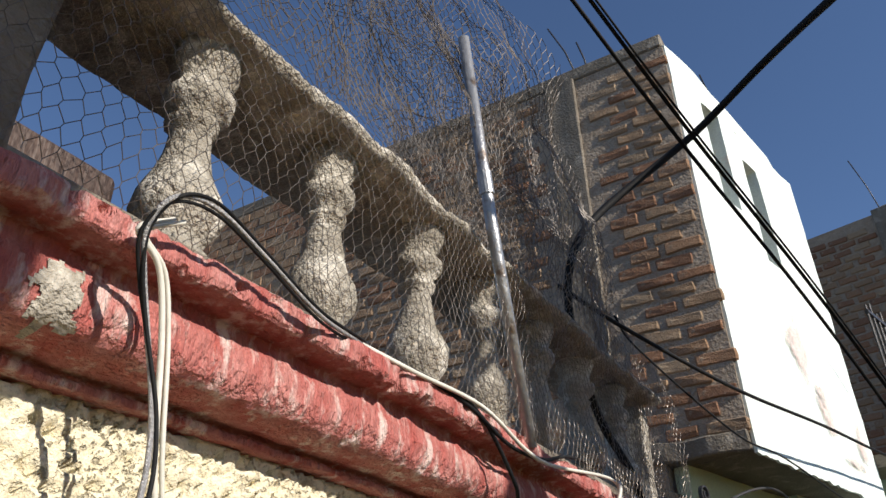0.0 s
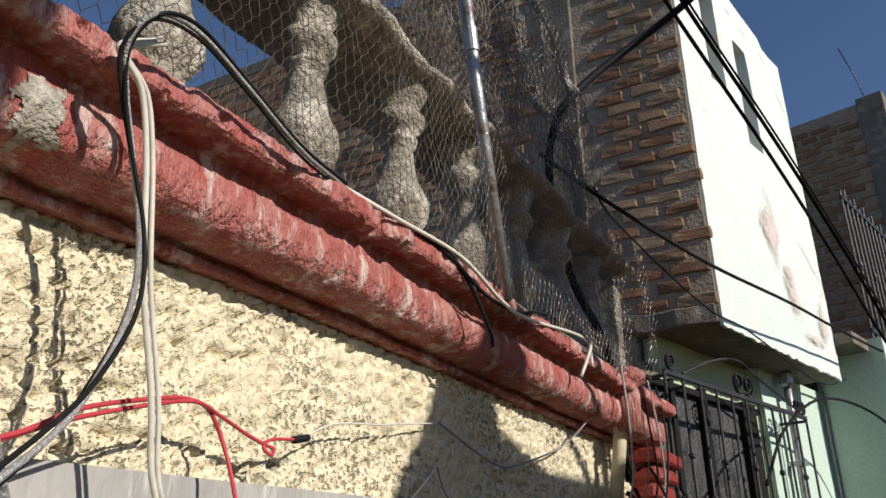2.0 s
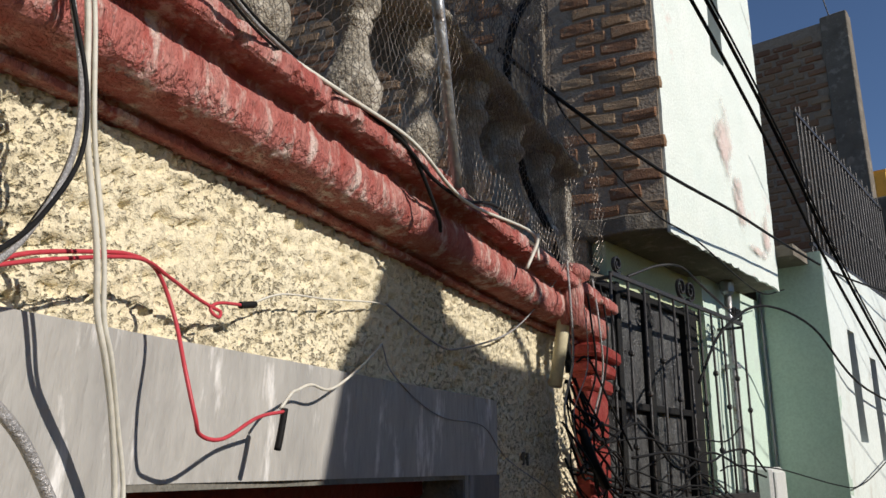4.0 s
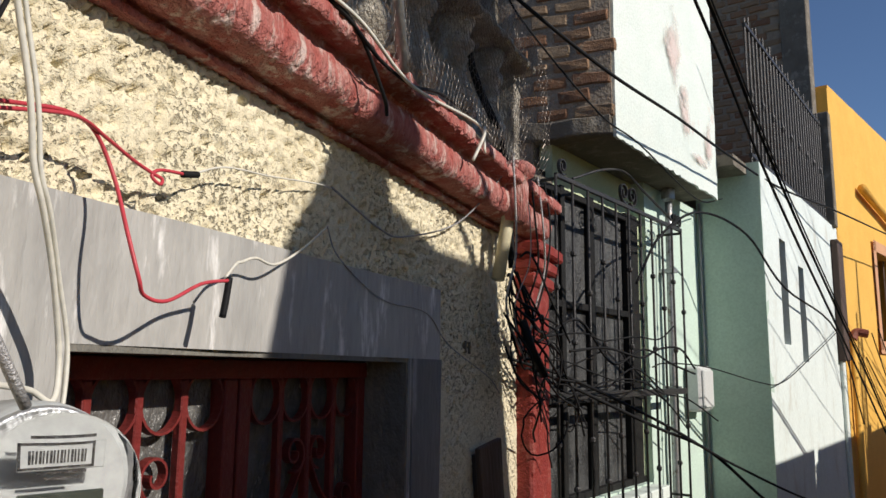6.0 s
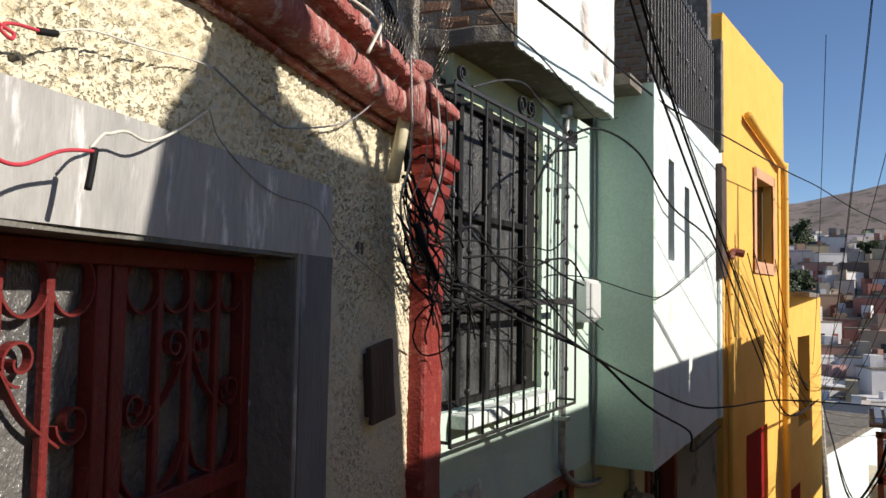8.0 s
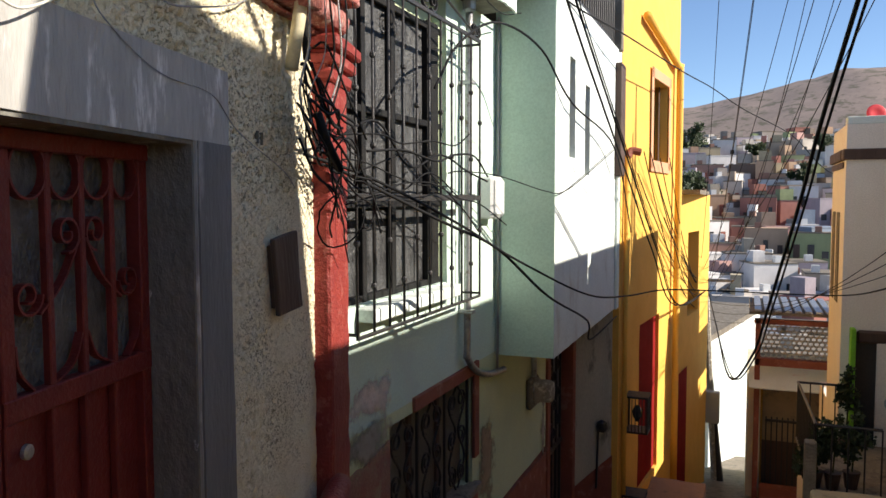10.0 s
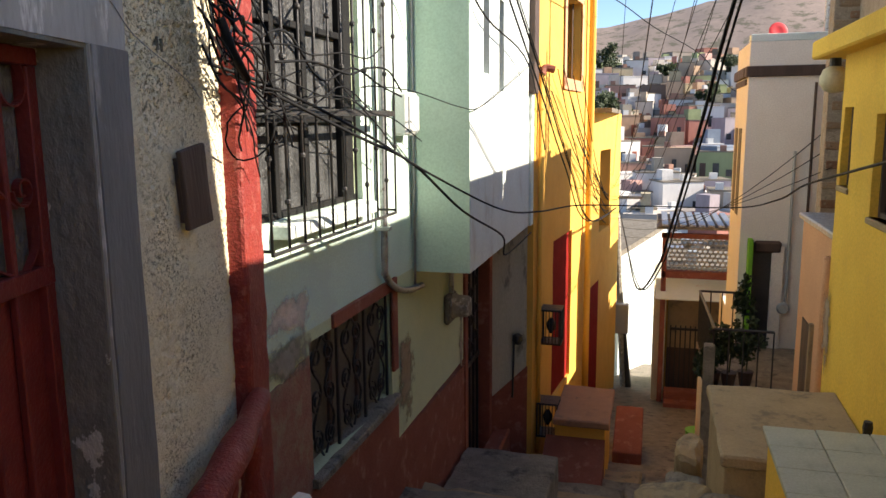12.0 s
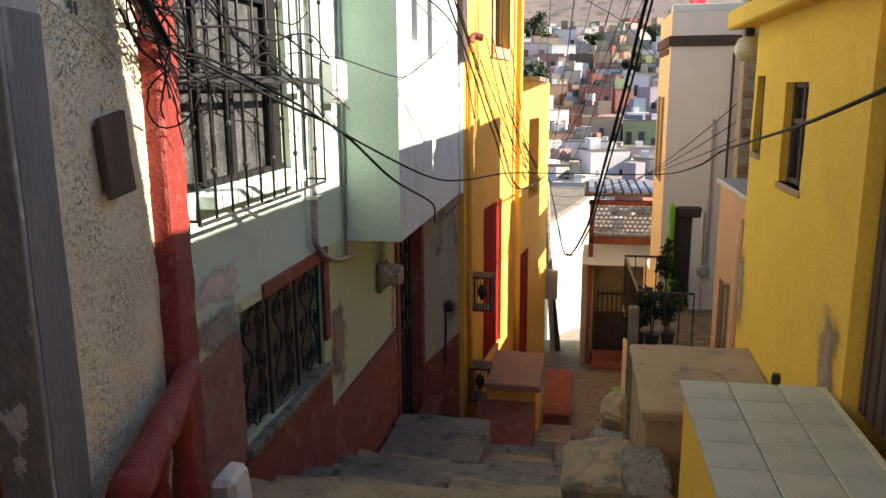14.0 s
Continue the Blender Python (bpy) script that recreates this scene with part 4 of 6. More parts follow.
for z in (2.2, 1.34, 0.45):
    part("clip", bx(-2.15, -2.03, 5.645, 5.715, z, z + 0.03, 0.003), M["galvanised"], cd)
jb = thing("junction_box", "white plastic junction box on the mint wall", "junction box")
part("case", bx(-2.145, -2.02, 6.10, 6.40, 1.17, 1.52, 0.02), M["plastic_white"], jb)
part("cover", bx(-2.02, -2.0, 6.13, 6.37, 1.20, 1.49, 0.008), M["plastic_white"], jb)
cr = cable("corner_cable", [(-2.12, 6.57, 2.9), (-2.12, 6.57, 1.4), (-2.12, 6.565, -0.2)], 0.012, M["grey_cable"], "thin grey cable down the bay corner")
lw = thing("low_window", "low window with curled iron bars and red frame", "window")
y0, y1, z0, z1 = LOWWIN
part("glass", bx(-2.27, -2.26, y0, y1, z0, z1), material("dusty_brown_pane", (0.15, 0.13, 0.105), (0.10, 0.085, 0.07), rough=0.4, bump=0.2, scale=5, spec=0.4), lw, "dusty brown pane")
for y in (y0 + 0.50, y0 + 1.02):
    part("mullion", bx(-2.26, -2.235, y - 0.03, y + 0.03, z0, z1, 0.004), M["wood_dark"], lw)
part("lintel", bx(-2.17, -2.125, y0 + 0.35, y1 + 0.11, z1, z1 + 0.1, 0.006), M["dado"], lw, "red painted lintel band")
part("jamb", bx(-2.17, -2.125, y1, y1 + 0.11, z0 + 0.2, z1, 0.006), M["dado"], lw, "red painted jamb")
part("sill", bx(-2.30, -2.08, y0 - 0.05, y1 + 0.06, z0 - 0.07, z0, 0.012, 0.008, 3), M["stone_step"], lw, "rough cement sill")
for y in (y0 + 0.02, y0 + 0.52, y0 + 1.04, y1 - 0.02):
    part("bar", bx(-2.20, -2.18, y - 0.012, y + 0.012, z0, z1), M["iron"], lw)
for yc in (y0 + 0.27, y0 + 0.78, y0 + 1.3):
    for f in (-1, 1):
        for zc, up in ((z0 + 0.15, 1), (z0 + 0.45, -1), (z1 - 0.16, -1)):
            b = ribbon(bmesh.new(), scroll_pts(0, 0, 0.085, 1.5, math.pi / 2 * up, f), 0.008, 0.004)
            part("scroll", b, M["iron"], lw).matrix_basis = Matrix.Translation((-2.19, yc + f * 0.1, zc)) @ Rz
        part("stem", ribbon(bmesh.new(), spline([(f * 0.02, 0, -0.42), (f * 0.17, 0, -0.2), (f * 0.03, 0, 0.05), (f * 0.16, 0, 0.25), (0, 0, 0.42)], 5), 0.008, 0.004), M["iron"], lw).matrix_basis = Matrix.Translation((-2.19, yc, -0.55)) @ Rz


def scar_material(name, base, second, lo=1.36, hi=1.50):
    m = material(name, base, second, scale=16, grain=80, bump=0.6)
    nt = m.node_tree
    link = nt.links.new
    tc, mp, ln = nt.nodes.new("ShaderNodeTexCoord"), nt.nodes.new("ShaderNodeMapping"), nt.nodes.new("ShaderNodeVectorMath")
    mp.inputs["Location"].default_value, mp.inputs["Scale"].default_value = (0, -1, -1), (0, 2, 2)
    link(tc.outputs["Generated"], mp.inputs[0])
    ln.operation = "LENGTH"
    link(mp.outputs[0], ln.inputs[0])
    n = nt.nodes.new("ShaderNodeTexNoise")
    n.inputs["Scale"].default_value, n.inputs["Detail"].default_value, n.inputs["Roughness"].default_value = 5.0, 8.0, 0.65
    link(tc.outputs["Object"], n.inputs["Vector"])
    add = nt.nodes.new("ShaderNodeMath")
    add.operation = "MULTIPLY_ADD"
    add.inputs[1].default_value = 1.7
    link(n.outputs["Fac"], add.inputs[0])
    link(ln.outputs["Value"], add.inputs[2])
    r = nt.nodes.new("ShaderNodeMapRange")
    r.inputs["From Min"].default_value, r.inputs["From Max"].default_value = lo, hi
    r.inputs["To Min"].default_value, r.inputs["To Max"].default_value = 1.0, 0.0
    link(add.outputs[0], r.inputs["Value"])
    link(r.outputs[0], nt.nodes["Principled BSDF"].inputs["Alpha"])
    return m


M["scar_grey"] = scar_material("bare_grey_render", (0.38, 0.35, 0.29), (0.28, 0.25, 0.21), 1.15, 1.55)
M["scar_tan"] = scar_material("bare_tan_render", (0.36, 0.28, 0.19), (0.28, 0.21, 0.14), 1.22, 1.52)
M["scar_pink"] = scar_material("faded_pink_render", (0.74, 0.60, 0.55), (0.78, 0.71, 0.66), 1.05, 1.55)
M["scar_soft"] = scar_material("rubbed_grey_paint", (0.40, 0.32, 0.23), (0.33, 0.27, 0.20), 1.05, 1.55)


def blotch(name, y, z, ry, rz, mat, label, x=GX + 0.013):
    """A worn place in the paint with a ragged outline."""
    bm = bmesh.new()
    n = 8
    vs = [[bm.verts.new((x, y + ry * 1.3 * (2 * i / n - 1), z + rz * 1.3 * (2 * k / n - 1))) for i in range(n + 1)] for k in range(n + 1)]
    for k in range(n):
        for i in range(n):
            bm.faces.new((vs[k][i], vs[k][i + 1], vs[k + 1][i + 1], vs[k + 1][i]))
    return tagged(link_mesh(name, bm, mat), label, "plaster scar")


blotch("plaster_scar", 4.12, -0.10, 0.36, 0.16, M["scar_grey"], "grey bare render scar beside the low window")
blotch("plaster_scar", 4.15, 0.16, 0.42, 0.16, M["scar_pink"], "faded pink render above the low window", x=GX + 0.011)
blotch("plaster_scar", 6.32, -0.98, 0.28, 0.42, M["scar_tan"], "tan bare render scar below the mint paint")
ld = thing("lane_door", "dark brown metal door with curled iron work", "door")
y0, y1, z0, z1 = DOOR
part("leaf", bx(-2.34, -2.30, y0, y1, z0, z1), M["wood_dark"], ld)
for y, w in ((y0, 0.13), (y1 - 0.16, 0.16)):
    part("jamb", bx(-2.3, -2.12, y, y + w, z0, z1, 0.006), M["dado"], ld, "dark red jamb")
for k in range(6):
    y = y0 + 0.2 + (y1 - y0 - 0.4) * k / 5
    part("bar", bx(-2.30, -2.27, y - 0.012, y + 0.012, z0 + 0.05, z1), M["iron"], ld)
for k in range(5):
    for j in range(4):
        b = ribbon(bmesh.new(), ring_pts(0, 0, 0.06, 0.06, 0, 14), 0.012, 0.006)
        part("ring", b, M["iron"], ld).matrix_basis = Matrix.Translation((-2.28, y0 + 0.31 + 0.22 * k, -0.4 - 0.36 * j - 0.12 * (k % 2))) @ Rz
part("pane", bx(-2.302, -2.296, y0 + 0.2, y1 - 0.2, -1.75, -0.1), material("frosted_pane", (0.16, 0.15, 0.13), (0.11, 0.10, 0.09), rough=0.4, bump=0.3, spec=0.4), ld, "frosted pane")
part("rail", bx(-2.30, -2.26, y0 + 0.14, y1 - 0.17, -1.8, -1.74), M["iron"], ld)
sm = thing("small_meter", "weathered round meter on the pale green wall", "electricity meter")
part("base", bx(-2.145, -2.08, 7.6, 7.9, -0.82, -0.50, 0.02), M["dark_concrete"], sm)
b = lathe(bmesh.new(), [(0.13, -0.0), (0.135, 0.05), (0.12, 0.06), (0.115, 0.17), (0.10, 0.2)], 18)
bmesh.ops.rotate(b, verts=b.verts, matrix=Matrix.Rotation(radians(90), 3, "Y"))
part("body", b, M["bare_concrete"], sm, "dusty weathered glass body", True).matrix_basis = pose(-2.1, 7.75, -0.64)
part("pipe", tube_mesh(bmesh.new(), [(-2.1, 7.75, -0.5), (-2.1, 7.75, -0.05)], 0.03, 8), M["galvanised"], sm)
PIER = pose(-2.14, 9.97, 0, 0, 0, math.degrees(math.atan2(0.30, 0.47)))
pier = thing("wall_pier", "grey-stained pale plaster pier with a red foot", "wall", m=PIER)
part("face", bx(0.0, 0.56, 0.0, 0.12, -2.45, -0.05, 0.0, 0.004, 6), material("stained_pale_plaster", (0.52, 0.50, 0.40), (0.44, 0.42, 0.33), stain=(0.20, 0.19, 0.16), stain_scale=3.5, stain_cut=(0.54, 0.62), scale=4, bump=0.4, streak=0.3), pier)
bm = bmesh.new()
for v in box(bm, 0.0, 0.56, -0.008, 0.12, -4.2, -2.35):
    if v.co.z > -3:
        v.co.z += 0.42 * v.co.x / 0.56 - 0.12
part("foot", bm, M["dado"], pier, "dark red painted foot")
bl = thing("door_bell", "small black bell box on the wall", "door bell", m=PIER)
part("case", lathe(bmesh.new(), [(0.05, 0), (0.075, 0.05), (0.065, 0.12), (0.02, 0.15)], 12, (0.36, -0.07, -1.72)), M["iron"], bl)
part("wire", tube_mesh(bmesh.new(), [(0.33, -0.016, -1.7), (0.31, -0.016, -2.5)], 0.014, 6), M["iron"], bl)
brown = thing("downspout", "brown boxed downspout on the white bay", "downspout")
part("pipe", bx(-1.62, -1.54, 9.72, 10.05, 1.62, 3.0, 0.01), M["wood_dark"], brown)
part("pipe", bx(-1.62, -1.58, 9.8, 9.95, -0.05, 1.62, 0.01), M["white_wall"], brown)
for y, z, ry, rz, sd in ((5.25, 3.75, 0.18, 0.3, 21), (5.45, 3.35, 0.14, 0.2, 25), (6.0, 3.25, 0.12, 0.2, 31), (5.75, 3.05, 0.2, 0.05, 33)):
    blotch("plaster_scar", y, z, ry, rz, M["scar_pink"], "faded pink scar in the whitewash", x=-1.838)
for y, z, ry, rz, sd in ((3.52, 0.10, 0.18, 0.30, 41), (5.38, -0.05, 0.13, 0.34, 44)):
    blotch("plaster_scar", y, z, ry, rz, M["scar_soft"], "grey bare render scar on the yellow wall", x=1.022)
for y, z, ry, rz, sd in ((8.3, -1.2, 0.1, 0.5, 61),):
    blotch("plaster_scar", y, z, ry, rz, M["scar_grey"], "grey damp stain beside the lane door")
# doorstep slab before the lane door
ds = thing("doorstep", "grey cement doorstep slab with broken edge", "doorstep")
part("slab", bx(-2.1, -1.02, 7.3, 8.4, -3.3, -2.5, 0.015, 0.02, 5), M["stone_step"], ds)
part("riser", bx(-2.12, -1.9, 8.3, 10.2, -3.6, -2.95, 0.02, 0.01, 3), M["dado"], ds)

# ---- railing on the bay roof ----
rl = thing("roof_railing", "rusty black iron railing along the bay roof", "railing")
for z in (3.26, 4.42):
    rail_ = part("rail", bx(-1.70, -1.67, 6.62, 9.95, z, z + 0.03), M["iron"], rl)
for k in range(27):
    y = 6.64 + 3.3 * k / 26
    part("bar", tube_mesh(bmesh.new(), [(-1.685, y, 3.2), (-1.685, y, 4.5 + 0.05 * (k % 2))], 0.011, 6), M["iron"], rail_)
for k in range(9):
    part("twist", lathe(bmesh.new(), [(0.012, -0.04), (0.024, 0), (0.012, 0.04)], 6, (-1.685, 6.76 + 0.38 * k, 3.85)), M["iron"], rl)
part("end_post", bx(-1.74, -1.58, 9.95, 10.1, 3.19, 4.6, 0.01), M["dark_concrete"], rl)

# ---- fittings of the orange house ----
od = thing("red_door", "tall dark red door in the orange house", "door")
M["bright_red"] = material("dark_red_enamel", (0.27, 0.02, 0.017), (0.23, 0.017, 0.015), rough=0.8, bump=0.15, spec=0.05)
part("leaf", orange_wall(11.45, 12.8, -3.0, -0.5, (), -0.05), M["bright_red"], od)
ow = thing("brown_window", "brown framed window in the orange wall", "window")
part("pane", orange_wall(12.05, 13.2, 1.92, 3.15, (), -0.2), M["glass_dark"], ow)
for a, b, c, d in ((11.9, 12.05, 1.8, 3.3), (13.2, 13.35, 1.8, 3.3), (11.9, 13.35, 3.15, 3.3), (11.9, 13.35, 1.75, 1.92)):
    part("surround", grid_wall(a, b, c, d, 0.3, lambda u, o, z: Vector((OX(u) + 0.03, u, z)), 0, (), 3.0, 0.06), M["peach"], ow)
for a in (12.05, 12.58, 13.1):
    part("stile", grid_wall(a, a + 0.1, 1.92, 3.15, 0.6, lambda u, o, z: Vector((OX(u) - 0.12, u, z)), 0, (), 3.0, 0.05), M["wood_dark"], ow)
dt = thing("drain_pipe", "orange painted drain pipe down the house front", "drain pipe")
part("tube", tube_mesh(bmesh.new(), spline([(OX(11.3) + 0.08, 11.3, 3.9), (OX(13.5) + 0.1, 13.55, 3.55), (OX(13.7) + 0.1, 13.72, 3.4), (OX(13.7) + 0.1, 13.72, 1.0), (OX(13.7) + 0.1, 13.72, -3.6)], 4), 0.06, 8), M["orange"], dt, "", True)
dt2 = thing("drain_pipe", "thin orange pipe with an elbow at the house corner", "drain pipe")
part("tube", tube_mesh(bmesh.new(), [(OX(10.4) + 0.05, 10.42, 1.9), (OX(10.4) + 0.05, 10.42, -3.4)], 0.035, 8), M["orange"], dt2, "", True)
part("elbow", tube_mesh(bmesh.new(), spline([(OX(10.4) + 0.05, 10.42, 1.88), (OX(10.4) + 0.08, 10.5, 1.97), (OX(10.4) + 0.2, 10.55, 1.95)], 4), 0.05, 8), M["dado"], dt2)
for y, z in ((10.68, -1.58), (10.55, -2.9)):
    ln = thing("cage_lantern", "black iron cage lantern on the orange wall", "lantern", "lanterns on the orange wall", m=pose(OX(y) + 0.02, y, z))
    for a in (0.0, 0.28):
        for c in (-0.16, 0.16):
            part("post", bx(a, a + 0.02, c - 0.012, c + 0.012, -0.25, 0.25), M["iron"], ln)
    for h in (-0.25, 0.23):
        part("hoop", bx(0, 0.30, -0.17, 0.17, h, h + 0.025), M["iron"], ln)
    for k in range(6):
        part("strand", bx(0.29, 0.298, -0.15 + 0.055 * k, -0.14 + 0.055 * k, -0.24, 0.24), M["iron"], ln)
        part("strand", bx(0.04 + 0.045 * k, 0.05 + 0.045 * k, -0.172, -0.165, -0.24, 0.24), M["iron"], ln)
    for k in range(7):
        part("strand", bx(0.29, 0.297, -0.16, 0.16, -0.2 + 0.06 * k, -0.19 + 0.06 * k), M["iron"], ln)
    part("bulb", lathe(bmesh.new(), [(0.02, -0.12), (0.06, -0.05), (0.07, 0.02), (0.03, 0.1)], 10, (0.14, 0, 0)), M["glass_dark"], ln)
st = thing("stoop", "orange stoop with cement top before the red door", "stoop")
part("body", bx(-1.28, -0.6, 10.15, 11.4, -4.3, -2.82, 0.01), M["orange"], st)
part("top", bx(-1.30, -0.54, 10.05, 11.45, -2.82, -2.72, 0.015, 0.015, 4), material("terracotta_cement", (0.42, 0.23, 0.14), (0.36, 0.20, 0.13), stain=(0.24, 0.15, 0.10), stain_scale=5, bump=0.4), st, "worn terracotta cement top")
bm = bmesh.new()
vs = box(bm, -1.4, -0.6, 9.2, 10.15, -4.2, -3.0)
for v in vs:
    if v.co.z > -3.1 and v.co.y < 9.5:
        v.co.z = -3.45
part("ramp", bm, M["dado"], st, "dark red sloping step")
pk2 = thing("red_step", "red painted step beyond the stoop", "step")
b = bx(-0.56, -0.12, 11.5, 12.7, -4.3, -3.45, 0.015)
for v in b.verts:
    if v.co.z > -3.6 and v.co.y < 12.0:
        v.co.z -= 0.3
part("block", b, M["dado"], pk2)
part("window", bx(-1.3, -1.24, 15.3, 16.4, -0.9, 0.7), M["wood_dark"], low)
rd2 = thing("red_door", "dark red door of the lower orange house", "door")
part("leaf", grid_wall(14.5, 15.3, -5.0, -1.85, 0.5, lambda u, o, z: Vector((-1.24 + 0.12 * (u - 14.2) + 0.02, u, z)), 0, (), 3, 0.05), M["bright_red"], rd2)

# ---- right-hand side fittings ----
for i, (a, b, c, d) in enumerate(RW):
    w = thing("small_window", "weathered wooden window set in the yellow wall" if i == 0 else "narrow slit window in the yellow wall", "window")
    part("pane", bx(1.10, 1.11, a, b, c, d), M["glass_dark"], w)
    part("sill", bx(RX - 0.015, 1.11, a - 0.02, b + 0.02, c - 0.035, c, 0.006), M["ochre_step"], w)
    for y0_, y1_ in ((a, a + 0.03), (b - 0.03, b)) + (((a + b) / 2 - 0.012, (a + b) / 2 + 0.012),) * (i == 0):
        part("stile", bx(1.07, 1.10, y0_, y1_, c, d, 0.003), M["wood_dark"], w)
    for z in ((c, d - 0.03, c + 0.32) if i == 0 else (c, d - 0.03)):
        part("rail", bx(1.074, 1.098, a, b, z, z + 0.03, 0.003), M["wood_dark"], w)
lp = thing("globe_lamp", "cream globe lamp under the yellow eave", "lamp")
part("globe", lathe(bmesh.new(), [(0.02, -0.09), (0.06, -0.075), (0.088, -0.03), (0.09, 0.01), (0.07, 0.06), (0.03, 0.08)], 20, (1.02, 5.66, 1.53)), M["cream_pipe"], lp, "", True)
part("holder", lathe(bmesh.new(), [(0.035, 0.07), (0.035, 0.14)], 10, (1.02, 5.66, 1.53)), M["iron"], lp)
rdoor = thing("slatted_door", "dark brown metal door beside the tiled bench", "door")
for k in range(13):
    part("slat", bx(1.085, 1.115, 2.12 + 0.09 * k, 2.19 + 0.09 * k, -0.02, 1.44, 0.004), M["wood_dark"], rdoor)
part("frame", bx(1.115, 1.15, 2.1, 3.31, -0.02, 1.45), M["iron"], rdoor)
part("latch", bx(1.06, 1.085, 3.1, 3.16, 1.0, 1.16, 0.006), M["plastic_grey"], rdoor, "grey latch box")
trim = thing("cream_strip", "thin cream strip along the tiles", "trim")
part("strip", bx(0.985, 1.005, 0.9, 3.42, 0.006, 0.014), M["cream_pipe"], trim)
tap = thing("outlet_pipe", "short capped outlet pipe at the wall foot", "pipe")
part("pipe", tube_mesh(bmesh.new(), [(1.03, 4.12, -0.34), (0.98, 4.12, -0.34), (0.98, 4.12, -0.25)], 0.012, 8), M["cream_pipe"], tap)
part("cap", lathe(bmesh.new(), [(0.02, -0.26), (0.025, -0.22), (0.02, -0.19)], 10, (0.98, 4.12, 0)), M["iron"], tap)
stone = thing("rubble_steps", "broken stone block steps beside the benches", "steps")
for k, (x0, x1, y0_, y1_, z) in enumerate(((0.20, 0.43, 3.46, 3.94, -0.58), (-0.09, 0.315, 4.0, 4.62, -0.86), (0.08, 0.315, 4.64, 5.15, -1.02), (0.14, 0.32, 5.2, 5.6, -0.95), (-0.1, 0.5, 5.85, 6.7, -1.88), (0.35, 0.75, 6.75, 7.3, -2.15), (0.25, 0.7, 7.2, 8.2, -2.7))):
    b = bx(x0, x1, y0_, y1_, z - 1.2, z, 0.03, 0.0, 7)
    for v in b.verts:
        v.co += noise.noise_vector(v.co * 3.5) * 0.04 + noise.noise_vector(v.co * 13.0) * 0.022
    part("block", b, M["ochre_step" if k % 2 else "stone_step"], stone)

foot_stone = thing("foot_stone", "whitewashed stone at the foot of the red column", "stone")
b = bx(-2.0, -1.86, 3.62, 3.86, -1.6, -0.80, 0.03, 0.0, 5)
for v in b.verts:
    v.co += noise.noise_vector(v.co * 5.0) * 0.03
part("stone", b, M["beige"], foot_stone)
cop = thing("coping", "sloped sheet coping on the peach wall", "coping")
part("sheet", bx(1.16, 1.75, 5.6, 7.4, 0.42, 0.47, 0.01), M["galvanised"], cop)
pd = thing("peach_pipe", "peach painted drain pipe at the wall", "drain pipe")
part("tube", tube_mesh(bmesh.new(), spline([(1.3, 5.9, 0.3), (1.14, 5.9, 0.25), (1.12, 5.9, 0.1), (1.12, 5.9, -2.4)], 4), 0.04, 8), M["peach"], pd, "", True)
pw = thing("peach_opening", "dark opening in the peach wall", "window")
part("pane", bx(1.19, 1.197, 6.7, 7.1, -1.2, -0.4), M["wood_dark"], pw)
part("frame", bx(1.17, 1.2, 6.65, 6.7, -1.25, -0.35), M["ochre_step"], pw)

# beige house fittings
part("parapet", bx(1.10, 3.0, 11.4, 11.6, 2.3, 2.4, 0.01), M["white_wall"], wh)
part("cornice", bx(1.05, 1.3, 11.6, 13.0, 1.84, 1.98, 0.01), M["wood_dark"], wh)
for y in (11.9, 12.45):
    part("arched_slit", bx(1.085, 1.11, y, y + 0.3, -0.1, 1.15, 0.01), M["dark_concrete"], wh)
part("brown_band", bx(1.08, 1.10, 11.6, 13.0, 1.74, 1.82), M["wood_dark"], wh)
tb2 = thing("wall_tube", "brown conduit with a round meter on the beige wall", "conduit")
part("tube", tube_mesh(bmesh.new(), [(1.73, 11.36, 0.85), (1.73, 11.36, -1.25)], 0.02, 8), M["plastic_grey"], tb2)
b = lathe(bmesh.new(), [(0.085, 0), (0.085, 0.06), (0.06, 0.09)], 16)
bmesh.ops.rotate(b, verts=b.verts, matrix=Matrix.Rotation(radians(90), 3, "X"))
part("meter", b, M["plastic_grey"], tb2).matrix_basis = pose(1.70, 11.4, -1.32)
tb3 = thing("downpipe", "dark downpipe at the beige house corner", "downspout")
part("tube", tube_mesh(bmesh.new(), [(1.93, 11.34, 1.75), (1.93, 11.34, -3.0)], 0.018, 8), M["wood_dark"], tb3)
bdoor = thing("balcony_door", "glazed balcony door with bright green shutter", "door")
part("opening", bx(1.26, 1.62, 11.38, 11.395, -2.4, -0.42), M["glass_dark"], bdoor)
part("jamb", bx(1.52, 1.68, 11.34, 11.4, -2.4, -0.45, 0.01), M["beige"], bdoor)
part("lintel", bx(1.28, 1.64, 11.32, 11.4, -0.55, -0.38, 0.03), M["wood_dark"], bdoor, "carved brown lintel")
part("shutter", bx(1.20, 1.26, 11.2, 11.38, -2.0, -0.35, 0.006), material("lime_green_paint", (0.22, 0.55, 0.05), bump=0.1), bdoor, "bright green shutter")
part("niche", bx(1.62, 2.0, 11.36, 11.4, -2.18, -1.92, 0.01), M["wood_dark"], bdoor)
bc = thing("balcony", "iron railed balcony with planters", "balcony")
part("floor", bx(0.62, 1.95, 9.2, 11.38, -2.05, -1.9, 0.01), M["stone_step"], bc)
